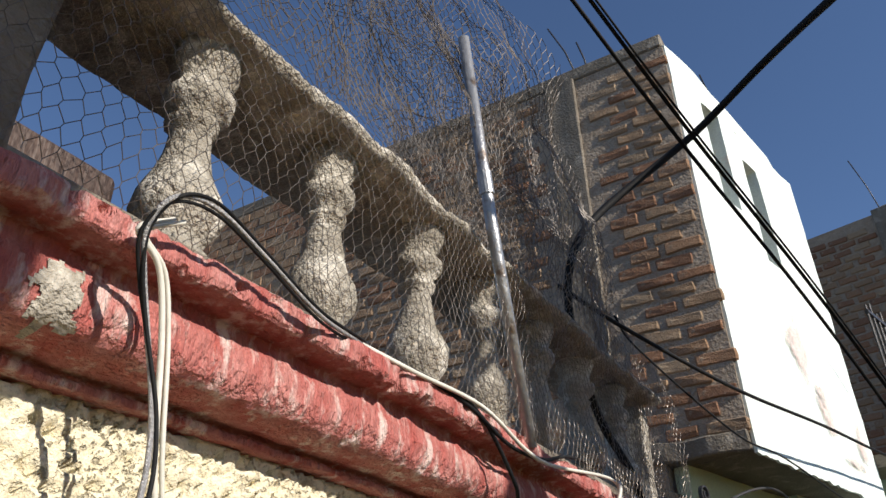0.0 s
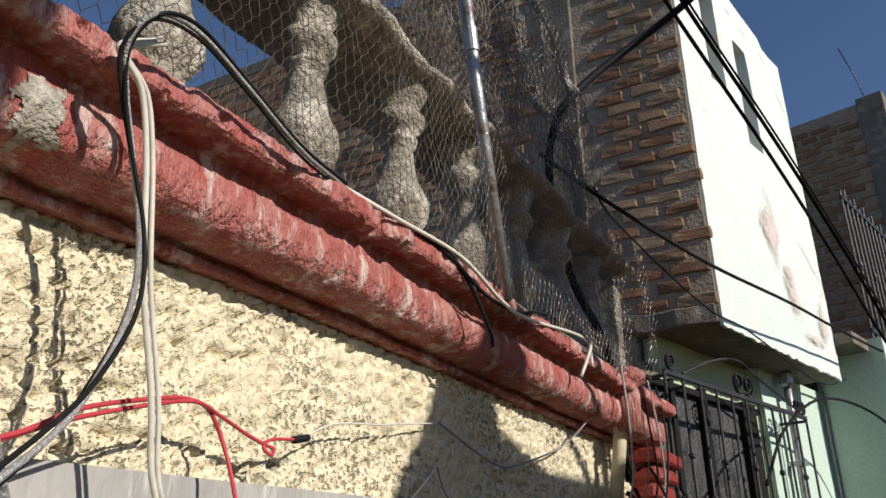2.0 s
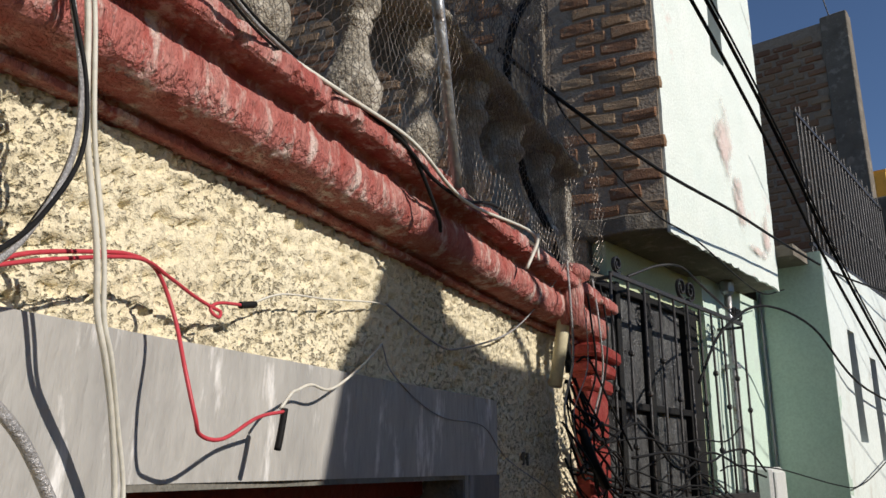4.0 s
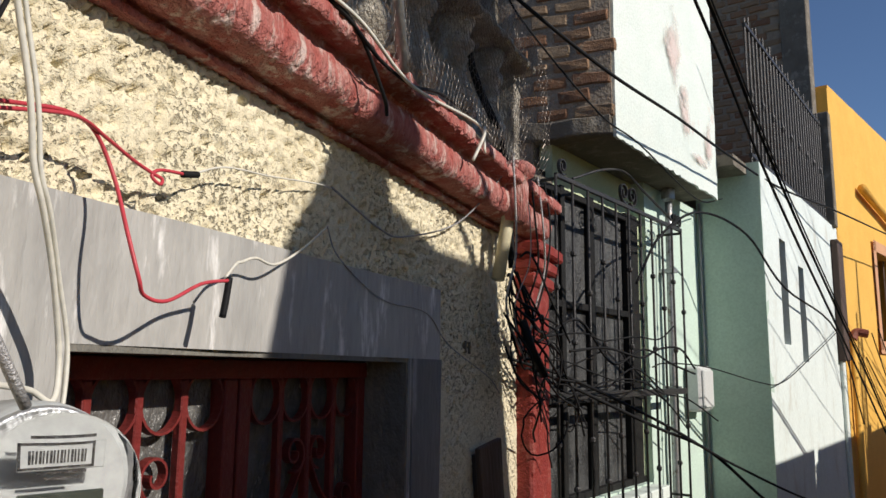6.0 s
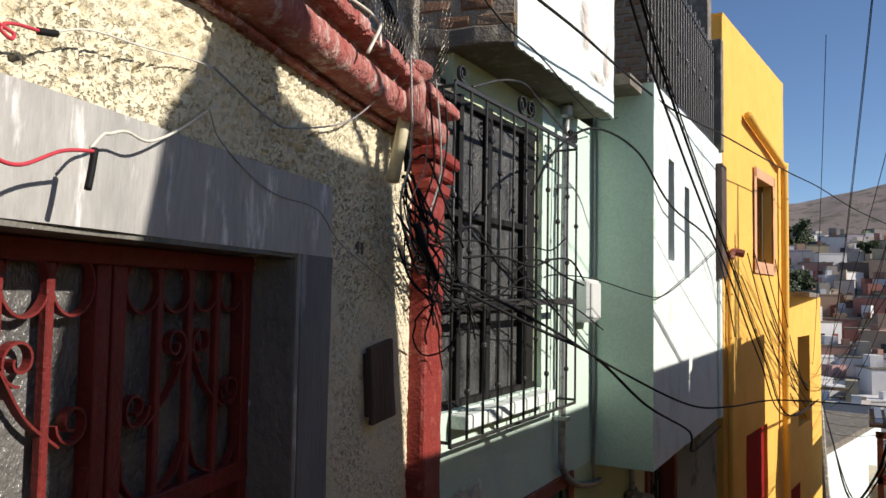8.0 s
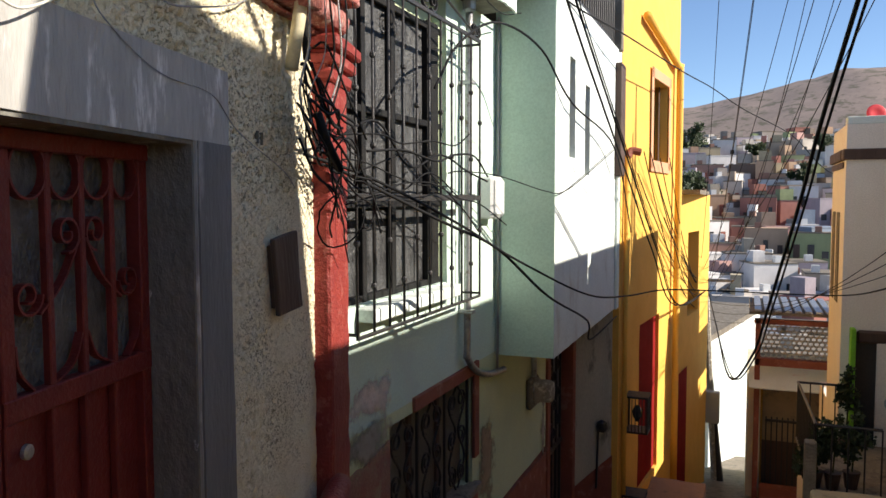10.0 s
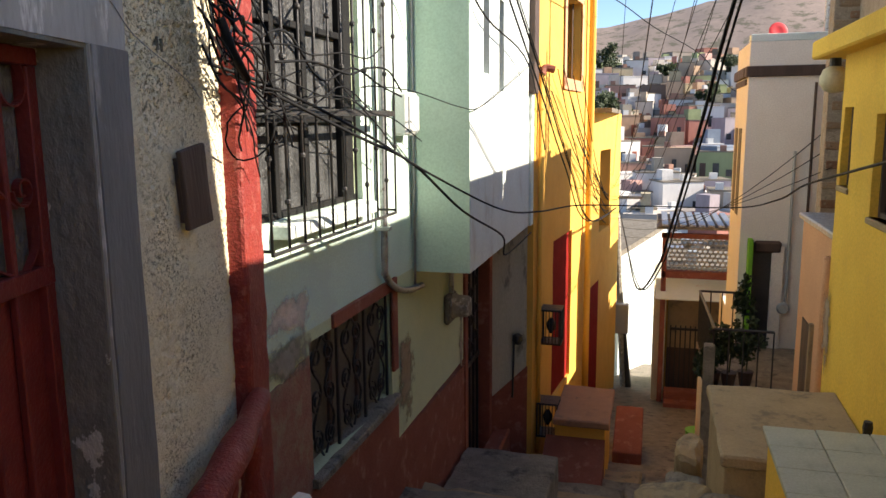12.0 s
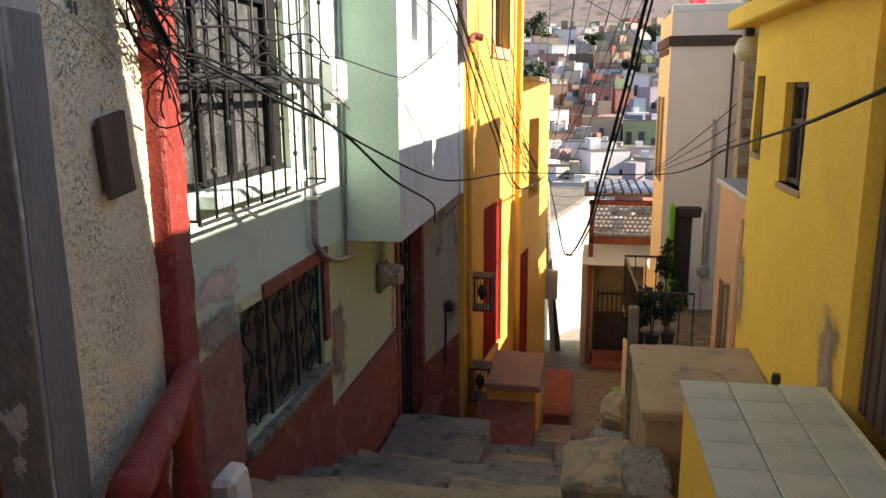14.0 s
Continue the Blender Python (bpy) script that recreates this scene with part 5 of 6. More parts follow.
for x0, y0_, x1, y1_ in ((0.66, 9.25, 1.30, 9.25), (0.66, 9.25, 0.60, 11.3), (0.60, 11.3, 1.2, 11.3)):
    a, b = Vector((x0, y0_, 0)), Vector((x1, y1_, 0))
    for z in (-1.88, -1.12):
        part("rail", tube_mesh(bmesh.new(), [a + Vector((0, 0, z)), b + Vector((0, 0, z))], 0.018, 6), M["iron"], bc)
    n = max(4, int((b - a).length / 0.15))
    for k in range(n + 1):
        p = a.lerp(b, k / n)
        part("bar", tube_mesh(bmesh.new(), [p + Vector((0, 0, -1.9)), p + Vector((0, 0, -1.12))], 0.009, 6), M["iron"], bc)
part("support", bx(0.62, 1.95, 9.3, 11.3, -5.0, -2.05), M["beige"], bc)
part("post", bx(0.55, 0.67, 9.15, 9.3, -4.6, -1.3, 0.01), M["stone_step"], bc)


def foliage(name, centre, size, count, leaf, mat, parent=None, label="", category="plant", seed=1, trunk=None):
    """Many small leaves in uneven clumps."""
    rnd = random.Random(seed)
    bm = bmesh.new()
    clumps = [(Vector((rnd.gauss(0, 0.45), rnd.gauss(0, 0.45), rnd.gauss(0, 0.4))), rnd.uniform(0.25, 0.5)) for _ in range(9)]
    for _ in range(count):
        c, r = rnd.choice(clumps)
        p = c + Vector((rnd.gauss(0, 1), rnd.gauss(0, 1), rnd.gauss(0, 1))).normalized() * r * rnd.random() ** 0.4
        p = Vector(centre) + Vector((p.x * size[0], p.y * size[1], p.z * size[2]))
        d = Vector((rnd.gauss(0, 1), rnd.gauss(0, 1), rnd.gauss(0, 1))).normalized()
        e = d.orthogonal().normalized() * leaf * 0.4
        n_ = d.cross(e) * 0.2
        d = d * leaf * rnd.uniform(0.6, 1.3)
        bm.faces.new([bm.verts.new(q) for q in (p, p + d * 0.5 + e + n_, p + d, p + d * 0.5 - e + n_)])
    return part(name, bm, mat, parent, label)


M["dark_leaf"] = material("dark_plant_leaf", (0.04, 0.06, 0.02), (0.022, 0.034, 0.014), rough=0.6, bump=0.2, scale=12)
for k, (x, y, z, sx, sz) in enumerate(((0.68, 9.5, -1.45, 0.16, 0.30), (0.86, 9.5, -1.40, 0.18, 0.20), (1.06, 9.6, -1.45, 0.20, 0.24), (0.63, 9.75, -1.62, 0.13, 0.36), (1.14, 10.9, -1.15, 0.08, 0.40))):
    pl_ = thing("potted_plant", "straggling dark green plant along the balcony rail", "plant", "plants on the balcony")
    foliage("leaves", (x, y, z), (sx, sx, sz), 650, 0.05, M["dark_leaf"], pl_, seed=20 + k)
    foot = -1.9
    part("stem", tube_mesh(bmesh.new(), [(x, y, foot + 0.1), (x + 0.02, y, z), (x - 0.02, y, z + sz * 0.5)], 0.009, 5), M["dark_leaf"], pl_)
    part("pot", lathe(bmesh.new(), [(0.06, foot), (0.09, foot + 0.17), (0.095, foot + 0.19)], 12, (x, y, 0)), M["wood_dark"], pl_)
bin_ = thing("green_bin", "bright green plastic bin by the post", "bin")
part("body", lathe(bmesh.new(), [(0.14, -4.35), (0.17, -3.75), (0.18, -3.72)], 14, (0.72, 12.6, 0)), material("green_plastic", (0.18, 0.5, 0.04), rough=0.4, bump=0.05), bin_)
dish = thing("satellite_dish", "red satellite dish on the beige roof", "satellite dish")
b = lathe(bmesh.new(), [(0.02, 0.0), (0.12, 0.02), (0.22, 0.06), (0.2, 0.075), (0.1, 0.05), (0.02, 0.04)], 24)
part("reflector", b, material("red_dish", (0.80, 0.08, 0.09), rough=0.4, bump=0.02), dish, "", True).matrix_basis = pose(1.50, 12.0, 2.47, 75, 0, 15) @ Matrix.Scale(0.6, 4)
part("mast", tube_mesh(bmesh.new(), [(1.50, 12.05, 2.3), (1.50, 12.05, 2.47)], 0.025, 8), M["galvanised"], dish)
fence = thing("roof_fence", "wire mesh fence on steel posts on the roof", "fence")
for x in (2.05, 3.2, 4.4):
    part("post", tube_mesh(bmesh.new(), [(x, 11.6, 2.3), (x, 11.6, 5.0)], 0.03, 8), M["galvanised"], fence)
part("rail", tube_mesh(bmesh.new(), [(2.05, 11.6, 2.62), (4.4, 11.6, 2.62)], 0.02, 8), M["galvanised"], fence)
bm = bmesh.new()
for k in range(-14, 14):
    for s_ in (1, -1):
        a = Vector((2.05 + 0.17 * k, 11.6, 2.62))
        pts = [a + Vector((s_ * t, 0, t)) for t in (0, 2.3)]
        lo, hi = 2.05, 4.4
        t0 = max(0, (lo - a.x) / s_ if s_ > 0 else (hi - a.x) / s_)
        t1 = min(2.3, (hi - a.x) / s_ if s_ > 0 else (lo - a.x) / s_)
        if t1 > t0 + 0.05:
            tube_mesh(bm, [a + Vector((s_ * t0, 0, t0)), a + Vector((s_ * t1, 0, t1))], 0.004, 3)
part("mesh", bm, M["galvanised"], fence)

# ---- foot of the lane ----
RR = M["dado"]
part("roof_beam", bx(0.12, 1.6, 16.3, 16.5, -1.95, -1.8, 0.01), RR, lat)
part("top_beam", bx(0.1, 1.6, 16.3, 16.45, -1.12, -1.02, 0.01), RR, lat)
for x in (0.12, 1.5):
    part("post", bx(x, x + 0.1, 16.3, 16.4, -4.9, -1.02, 0.01), RR, lat)
b = bx(0.02, 1.6, 16.05, 17.0, -2.0, -1.97, 0.004)
for v in b.verts:
    v.co.z -= 0.36 * (17.0 - v.co.y) / 0.95
part("awning", b, M["white_wall"], lat, "pale sloping sheet awning")
# Shade under the awning is put into these darker wall colours.
part("inner_wall", bx(0.3, 1.55, 16.9, 16.98, -3.6, -2.04), M["ochre_step"], lat)
part("inner_foot", bx(0.3, 1.55, 16.9, 16.985, -4.9, -3.6), M["wood_dark"], lat)
for k in range(8):
    part("corrugation", bx(0.1 + 0.18 * k, 0.22 + 0.18 * k, 16.2, 18.5, -0.86, -0.82), M["galvanised"], lat)
part("roof_edge", bx(0.0, 1.6, 16.2, 18.5, -0.92, -0.87), M["dark_concrete"], lat)
lattice = thing("lattice_screen", "pale openwork concrete lattice screen", "lattice")
for r in range(8):
    for c in range(13):
        part("tile", ribbon(bmesh.new(), ring_pts(0.27 + 0.1 * c + 0.05 * (r % 2), -1.74 + 0.088 * r, 0.05, 0.042, 16.4, 8), 0.03, 0.007), M["bare_concrete"], lattice)
gate = thing("iron_gate", "spiked dark iron gate below the awning", "gate")
for k in range(12):
    part("bar", tube_mesh(bmesh.new(), [(0.36 + 0.1 * k, 16.5, -4.85), (0.36 + 0.1 * k, 16.5, -3.0)], 0.014, 5), M["iron"], gate)
part("rail", bx(0.34, 1.5, 16.48, 16.52, -3.1, -3.05), M["iron"], gate)
for k in range(3):
    part("step", bx(0.25, 1.0, 15.5 + 0.3 * k, 15.8 + 0.3 * k, -5.2, -4.65 + 0.16 * k, 0.01), RR, lat)
# Low wall added to keep the sun off the lane floor.
part("yard_wall", bx(1.1, 1.3, 13.0, 14.1, -5.0, -1.7), M["beige"], wh)
# Unseen house side, added to close the sun gap beyond it.
part("side_wall", bx(1.62, 3.0, 14.0, 17.0, -5.0, 1.0), M["beige"], lat)
part("side_wall", bx(0.0, 0.25, 16.5, 20.0, -5.6, -2.3), M["yellow_plaster"], lat)
pole = thing("utility_pole", "leaning utility pole with a transformer box", "utility pole")
part("pole", tube_mesh(bmesh.new(), [(-0.62, 17.9, -5.2), (-0.95, 18.6, -0.3)], 0.07, 8), M["bare_concrete"], pole)
part("pole", tube_mesh(bmesh.new(), [(-0.48, 17.9, -5.3), (-0.86, 18.4, -2.2)], 0.08, 8), M["iron"], pole, "dark second pole")
part("box", bx(-0.95, -0.55, 17.7, 17.9, -3.6, -2.9, 0.02), M["plastic_grey"], pole)
part("arm", bx(-1.4, -0.3, 18.55, 18.62, -0.55, -0.48), M["galvanised"], pole)
sl = thing("street_lamp", "pale street lamp head on a short arm", "street lamp")
part("head", bx(-1.25, -0.95, 17.2, 17.5, -0.55, -0.42, 0.03), M["plastic_white"], sl)
part("arm", tube_mesh(bmesh.new(), [(-1.1, 17.4, -0.5), (-0.95, 18.5, -0.6)], 0.03, 6), M["galvanised"], sl)
part("roof", bx(-0.1, 7.1, -0.1, 3.0, -2.1, -1.95), M["dark_concrete"], far)
part("end_wall", bx(0.0, 0.3, 0.3, 3.0, -8.0, -2.1), M["white_wall"], far)
nr = random.Random(5)
for k in range(22):
    x, y = nr.uniform(-5, 6), 27 + 3.0 * k
    h = 1.27 - y * nr.uniform(0.155, 0.20)
    rf = thing("near_roof", "weathered flat roof of a house below the lane", "house", "roofs below the lane")
    w, dd = nr.uniform(2.5, 4.5), nr.uniform(2.5, 4)
    part("wall", bx(x - w, x + w, y, y + dd, hill_z(x, y) - 2, h), M[nr.choice(("bare_concrete", "white_wall", "beige", "dado", "dark_concrete"))], rf)
    part("roof", bx(x - w - 0.1, x + w + 0.1, y - 0.1, y + dd + 0.1, h, h + 0.15), M[nr.choice(("dark_concrete", "galvanised", "bare_concrete"))], rf)
    for q in range(3):
        cx = x + nr.uniform(-w, w) * 0.8
        part("window", bx(cx - 0.4, cx + 0.4, y - 0.03, y + 0.05, h - 1.6, h - 0.7), M["painted_dark"], rf)
    for q in range(3):
        cx, cw = x + nr.uniform(-w, w) * 0.8, nr.uniform(0.3, 0.8)
        part("roof_box", bx(cx, cx + cw, y + 0.5, y + 1.2, h + 0.15, h + nr.uniform(0.4, 1.2)), M[nr.choice(("white_wall", "galvanised", "plastic_grey"))], rf)

# ---- the town across the valley ----
tints = [(0.80, 0.77, 0.74)] * 7 + [(0.60, 0.55, 0.49)] * 2 + [(0.44, 0.25, 0.19), (0.36, 0.20, 0.15), (0.58, 0.40, 0.27)] + [(0.50, 0.40, 0.30), (0.46, 0.30, 0.20), (0.52, 0.24, 0.19), (0.42, 0.18, 0.14), (0.33, 0.38, 0.20), (0.26, 0.31, 0.38), (0.40, 0.35, 0.28), (0.50, 0.42, 0.28), (0.32, 0.28, 0.25), (0.56, 0.34, 0.30), (0.38, 0.33, 0.36), (0.26, 0.20, 0.16), (0.20, 0.16, 0.13)]
tints = [tuple(0.95 * v for v in c) for c in tints]
tmats = [material("town_paint", c, scale=0.6, grain=4, bump=0, stain=tuple(v * 0.6 for v in c), stain_scale=0.5, stain_cut=(0.55, 0.75)) for c in tints]
unit = {}


def unit_box(mat):
    if mat.name not in unit:
        b = bmesh.new()
        box(b, -0.5, 0.5, -0.5, 0.5, 0, 1)
        bmesh.ops.recalc_face_normals(b, faces=b.faces)
        me = bpy.data.meshes.new("block")
        b.to_mesh(me)
        b.free()
        me.materials.append(mat)
        unit[mat.name] = me
    return unit[mat.name]


def block(name, mat, parent, x, y, z, sx, sy, sz):
    ob = new(name, unit_box(mat))
    ob.parent = parent
    ob.location, ob.scale = (x, y, z), (sx, sy, sz)
    return ob


tr_ = random.Random(11)
y = 92.0
while y < 222:
    x = -0.15 * y - 4 + tr_.uniform(0, 4)
    while x < 0.17 * y + 4:
        w, d, h = tr_.uniform(2.6, 6.2), tr_.uniform(3.5, 5), tr_.choice((2.6, 2.9, 4.6, 4.9, 5.2, 6.9))
        yy = y + tr_.uniform(-2.5, 2.5)
        z = hill_z(x, yy)
        hs = thing("hillside_house", "flat-roofed painted house on the far hillside", "house", "houses on the hillside", m=pose(x, yy, z, 0, 0, tr_.uniform(-12, 48)))
        mt = tr_.choice(tmats)
        block("wall", mt, hs, 0, 0, -4, w, d, h + 4)
        block("roof", M["dark_concrete"] if tr_.random() < 0.6 else mt, hs, 0, 0, h, w * 1.03, d * 1.03, 0.18)
        n = max(1, int(w / 1.5))
        for fl in range(max(1, int(h / 2.7))):
            for k in range(n):
                if tr_.random() < 0.85:
                    ww, hh = tr_.uniform(0.6, 1.05), tr_.choice((1.0, 1.2, 1.9))
                    block("window", tr_.choice((M["wood_dark"], M["glass_dark"], M["dado"])), hs, -w / 2 + w * (k + 0.5) / n, -d / 2, fl * 2.7 + 0.75, ww, 0.12, hh)
        if tr_.random() < 0.6:
            block("roof_room", tr_.choice(tmats), hs, tr_.uniform(-w, w) * 0.3, 0.5, h, tr_.uniform(1, 2.4), 2, tr_.uniform(0.8, 2.4))
        if tr_.random() < 0.35:
            block("water_tank", tmats[10] if tr_.random() < 0.2 else M["plastic_white"], hs, tr_.uniform(-w, w) * 0.35, -d * 0.3, h, 0.9, 0.9, 1.0)
        x += w * tr_.uniform(0.8, 1.15)
    y += tr_.uniform(4.6, 6.4)
for k, (x, y, s_) in enumerate(((-12.5, 196, 4.6), (-8.5, 150, 3.6), (-11.5, 140, 3.4), (9, 160, 2.6), (2, 185, 2.4), (15, 190, 3.0))):
    tree = thing("tree", "dark green tree among the hillside houses", "tree", "trees in the town")
    z = hill_z(x, y) + 5.5
    part("trunk", tube_mesh(bmesh.new(), [(x, y, z - 8), (x + 0.3, y, z - 2), (x, y, z + s_ * 0.5)], [0.5, 0.35, 0.12], 7), M["wood_dark"], tree)
    foliage("crown", (x, y, z + s_ * 0.5), (s_ * 0.9, s_ * 0.9, s_ * 0.8), 1800, 0.6, M["dark_leaf"], tree, seed=40 + k)

# ---- wire netting over the balustrade ----
def hex_net(name, u0, u1, v0, v1, cell, surf, r, label):
    """Twisted hexagonal netting on the surface surf(u, v); one joined mesh."""
    verts, faces = [], []
    dx, dz = cell, cell * 0.866

    def wire(a, b):
        d = (b - a)
        s1 = d.orthogonal().normalized() * r
        s2 = d.normalized().cross(s1)
        base = len(verts)
        for p in (a, b):
            for q in range(3):
                an = math.tau * q / 3
                verts.append(p + s1 * math.cos(an) + s2 * math.sin(an))
        for q in range(3):
            k = (q + 1) % 3
            faces.append((base + q, base + k, base + 3 + k, base + 3 + q))

    ni, nk = int((u1 - u0) / dx), int((v1 - v0) / dz)
    for k in range(nk):
        for i in range(ni):
            u = u0 + dx * (i + 0.5 * (k % 2))
            v = v0 + dz * k
            p = surf(u, v + dz * 0.33)
            q = surf(u, v + dz * 0.66)
            if p is None or q is None:
                continue
            wire(p, q)
            for s_ in (-0.5, 0.5):
                w = surf(u + dx * s_, v + dz + dz * 0.33 - 0.0)
                if w is not None:
                    wire(q, w)
    me = bpy.data.meshes.new(name)
    me.from_pydata(verts, [], faces)
    me.materials.append(M["wire_mesh"])
    ob = new(name, me)
    ob.matrix_basis = MY
    return tagged(ob, label, "wire netting", kind="stuff")


def jit(u, v, a):
    p = Vector((u, v, 0))
    return noise.noise_vector(p * 3.1) * a + noise.noise_vector(p * 9.0) * a * 0.35 + noise.noise_vector(p * 40.0) * 0.005


def lower_net(u, v):
    o = 0.155 + 0.05 * math.sin(math.pi * v / 0.66) * (0.5 + 0.5 * math.sin(u * 2.3))
    j = jit(u, v, 0.045)
    return Y(u + j.x, o + j.y * 0.8, 2.27 + v + j.z)


def upper_net(u, v):
    top = 1.0 - 0.5 * max(0.0, u - 1.85)
    if v > top:
        return None
    j = jit(u + 7, v, 0.075)
    return Y(u + j.x - 0.16 * v, 0.15 + 0.10 * math.sin(u * 4) * v + j.y, 2.88 + v + j.z)


def upper_net_back(u, v):
    if v > 0.9 - 0.28 * abs(u - 1.8):
        return None
    j = jit(u + 17, v + 3, 0.12)
    return Y(u + j.x, 0.04 + j.y, 2.86 + v + j.z)


def corner_net(u, v):
    j = jit(u + 27, v + 3, 0.05)
    return Y(u + j.x, 0.06 + j.y, 2.28 + v + j.z)


hex_net("wire_netting", 0.02, 3.1, 0.0, 0.66, 0.028, lower_net, 0.0008, "rusty hexagonal wire netting stretched over the balustrade")
hex_net("wire_netting", 0.30, 2.7, 0.0, 1.0, 0.029, upper_net, 0.0014, "loose wire netting standing above the handrail")
hex_net("wire_netting", 1.1, 3.0, 0.0, 0.9, 0.026, upper_net_back, 0.0012, "crumpled wire netting round the steel pipe")
hex_net("wire_netting", 0.9, 2.0, 0.0, 0.95, 0.03, lambda u, v: (lambda j: Y(u + j.x - 0.2 * v, 0.08 + j.y, 2.9 + v + j.z))(jit(u + 31, v + 5, 0.11)), 0.0012, "second crumpled layer of loose wire netting")
hex_net("wire_netting", 2.75, 3.2, 0.0, 0.75, 0.034, corner_net, 0.0008, "bundled wire netting at the balustrade end")

# ---- cables ----
YC = lambda pts: [MY @ Y(*p) for p in spline(pts, 6)]
LOOP = [(0.915, 0.16, 2.27), (0.749, 0.2, 2.25), (0.595, 0.22, 2.281), (0.476, 0.24, 2.293), (0.393, 0.25, 2.264), (0.376, 0.22, 2.22), (0.402, 0.2, 2.168), (0.437, 0.19, 2.10), (0.462, 0.2, 1.985), (0.444, 0.22, 1.88), (0.38, 0.26, 1.777), (0.318, 0.3, 1.71), (0.2, 0.36, 1.62)]
for k, (mat, r, lb) in enumerate((("black_cable", 0.0028, "black cable looped over the red cornice"), ("grey_cable", 0.0038, "stranded grey cable looped over the cornice"), ("black_cable", 0.003, "thin black cable hanging with the bundle"))):
    cable("looped_cable", YC([(u + 0.005 * k * math.sin(1.3 * i + k), o + 0.004 * k, z + 0.006 * k) for i, (u, o, z) in enumerate(LOOP)]), r, M[mat], lb, group="cables looped over the cornice", sides=8)
cable("white_cable", YC([(0.43, 0.21, 2.27), (0.385, 0.2, 2.235), (0.434, 0.19, 2.204), (0.467, 0.18, 2.116), (0.50, 0.17, 1.95), (0.545, 0.16, 1.812), (0.568, 0.15, 1.726), (0.597, 0.14, 1.671), (0.648, 0.11, 1.587), (0.695, 0.08, 1.478), (0.674, 0.1, 1.417), (0.636, 0.1, 1.432), (0.55, 0.14, 1.442)]), 0.0045, M["white_cable"], "white twin cable hanging down to the meter", sides=8)
cable("white_cable", YC([(0.44, 0.22, 2.268), (0.397, 0.2, 2.235), (0.446, 0.19, 2.2), (0.479, 0.18, 2.11), (0.512, 0.17, 1.95), (0.557, 0.16, 1.81), (0.58, 0.15, 1.72), (0.609, 0.14, 1.668), (0.658, 0.11, 1.585), (0.70, 0.09, 1.49), (0.69, 0.1, 1.40), (0.66, 0.12, 1.40), (0.6, 0.16, 1.38)]), 0.0035, M["white_cable"], "second white cable beside the twin cable", sides=8)
cable("grey_cable", YC([(0.24, 0.34, 1.72), (0.296, 0.3, 1.649), (0.334, 0.28, 1.61), (0.40, 0.28, 1.55), (0.5, 0.26, 1.42)]), 0.0065, M["grey_cable"], "stranded grey cable curling to the meter", sides=8)
cable("red_cable", YC([(0.25, 0.15, 1.70), (0.383, 0.14, 1.741), (0.478, 0.12, 1.787), (0.597, 0.1, 1.821), (0.667, 0.09, 1.834), (0.734, 0.07, 1.827), (0.77, 0.08, 1.76), (0.766, 0.12, 1.669), (0.775, 0.14, 1.6), (0.80, 0.13, 1.575), (0.851, 0.13, 1.571), (0.943, 0.12, 1.609), (1.03, 0.11, 1.625)]), 0.0034, M["red_cable"], "red cable drooping over the cement lintel", sides=8)
cable("red_cable", YC([(0.25, 0.16, 1.68), (0.429, 0.13, 1.758), (0.553, 0.11, 1.8), (0.679, 0.09, 1.832), (0.759, 0.07, 1.823), (0.824, 0.06, 1.807), (0.87, 0.06, 1.795), (0.895, 0.06, 1.79), (0.885, 0.065, 1.778), (0.87, 0.06, 1.79), (0.89, 0.06, 1.805), (0.956, 0.06, 1.813)]), 0.0032, M["red_cable"], "red cable with a small curl on the wall", sides=8)
cable("tape_joint", YC([(0.945, 0.06, 1.811), (0.985, 0.06, 1.82)]), 0.007, M["black_cable"], "black taped cable joint", "cable joint")
cable("tape_joint", YC([(1.03, 0.11, 1.63), (1.023, 0.11, 1.588), (1.016, 0.11, 1.556)]), 0.0065, M["black_cable"], "hanging black taped cable end", "cable joint")
cable("thin_wire", YC([(0.959, 0.06, 1.812), (1.074, 0.05, 1.858), (1.241, 0.04, 1.881), (1.442, 0.03, 1.913), (1.55, 0.01, 1.927)]), 0.0022, M["white_cable"], "thin pale wire across the cream wall")
cable("thin_wire", YC([(1.03, 0.1, 1.63), (1.06, 0.1, 1.66), (1.091, 0.09, 1.669), (1.149, 0.08, 1.685), (1.234, 0.07, 1.684), (1.388, 0.04, 1.746), (1.536, 0.01, 1.824)]), 0.0032, M["white_cable"], "white lead from the taped joint into the wall")
cable("thin_wire", YC([(1.528, 0.015, 1.822), (1.586, 0.02, 1.748), (1.829, 0.025, 1.663), (2.142, 0.025, 1.648), (2.339, 0.025, 1.551), (2.758, 0.025, 1.442), (2.903, 0.025, 1.375)]), 0.0018, M["grey_cable"], "thin grey wire sagging down the wall")
cable("thin_wire", YC([(1.55, 0.01, 1.93), (1.8, 0.03, 1.86), (1.972, 0.03, 1.87), (2.354, 0.05, 1.983), (2.589, 0.12, 2.181), (2.55, 0.2, 2.275)]), 0.003, M["grey_cable"], "grey wire running up to the cornice end")
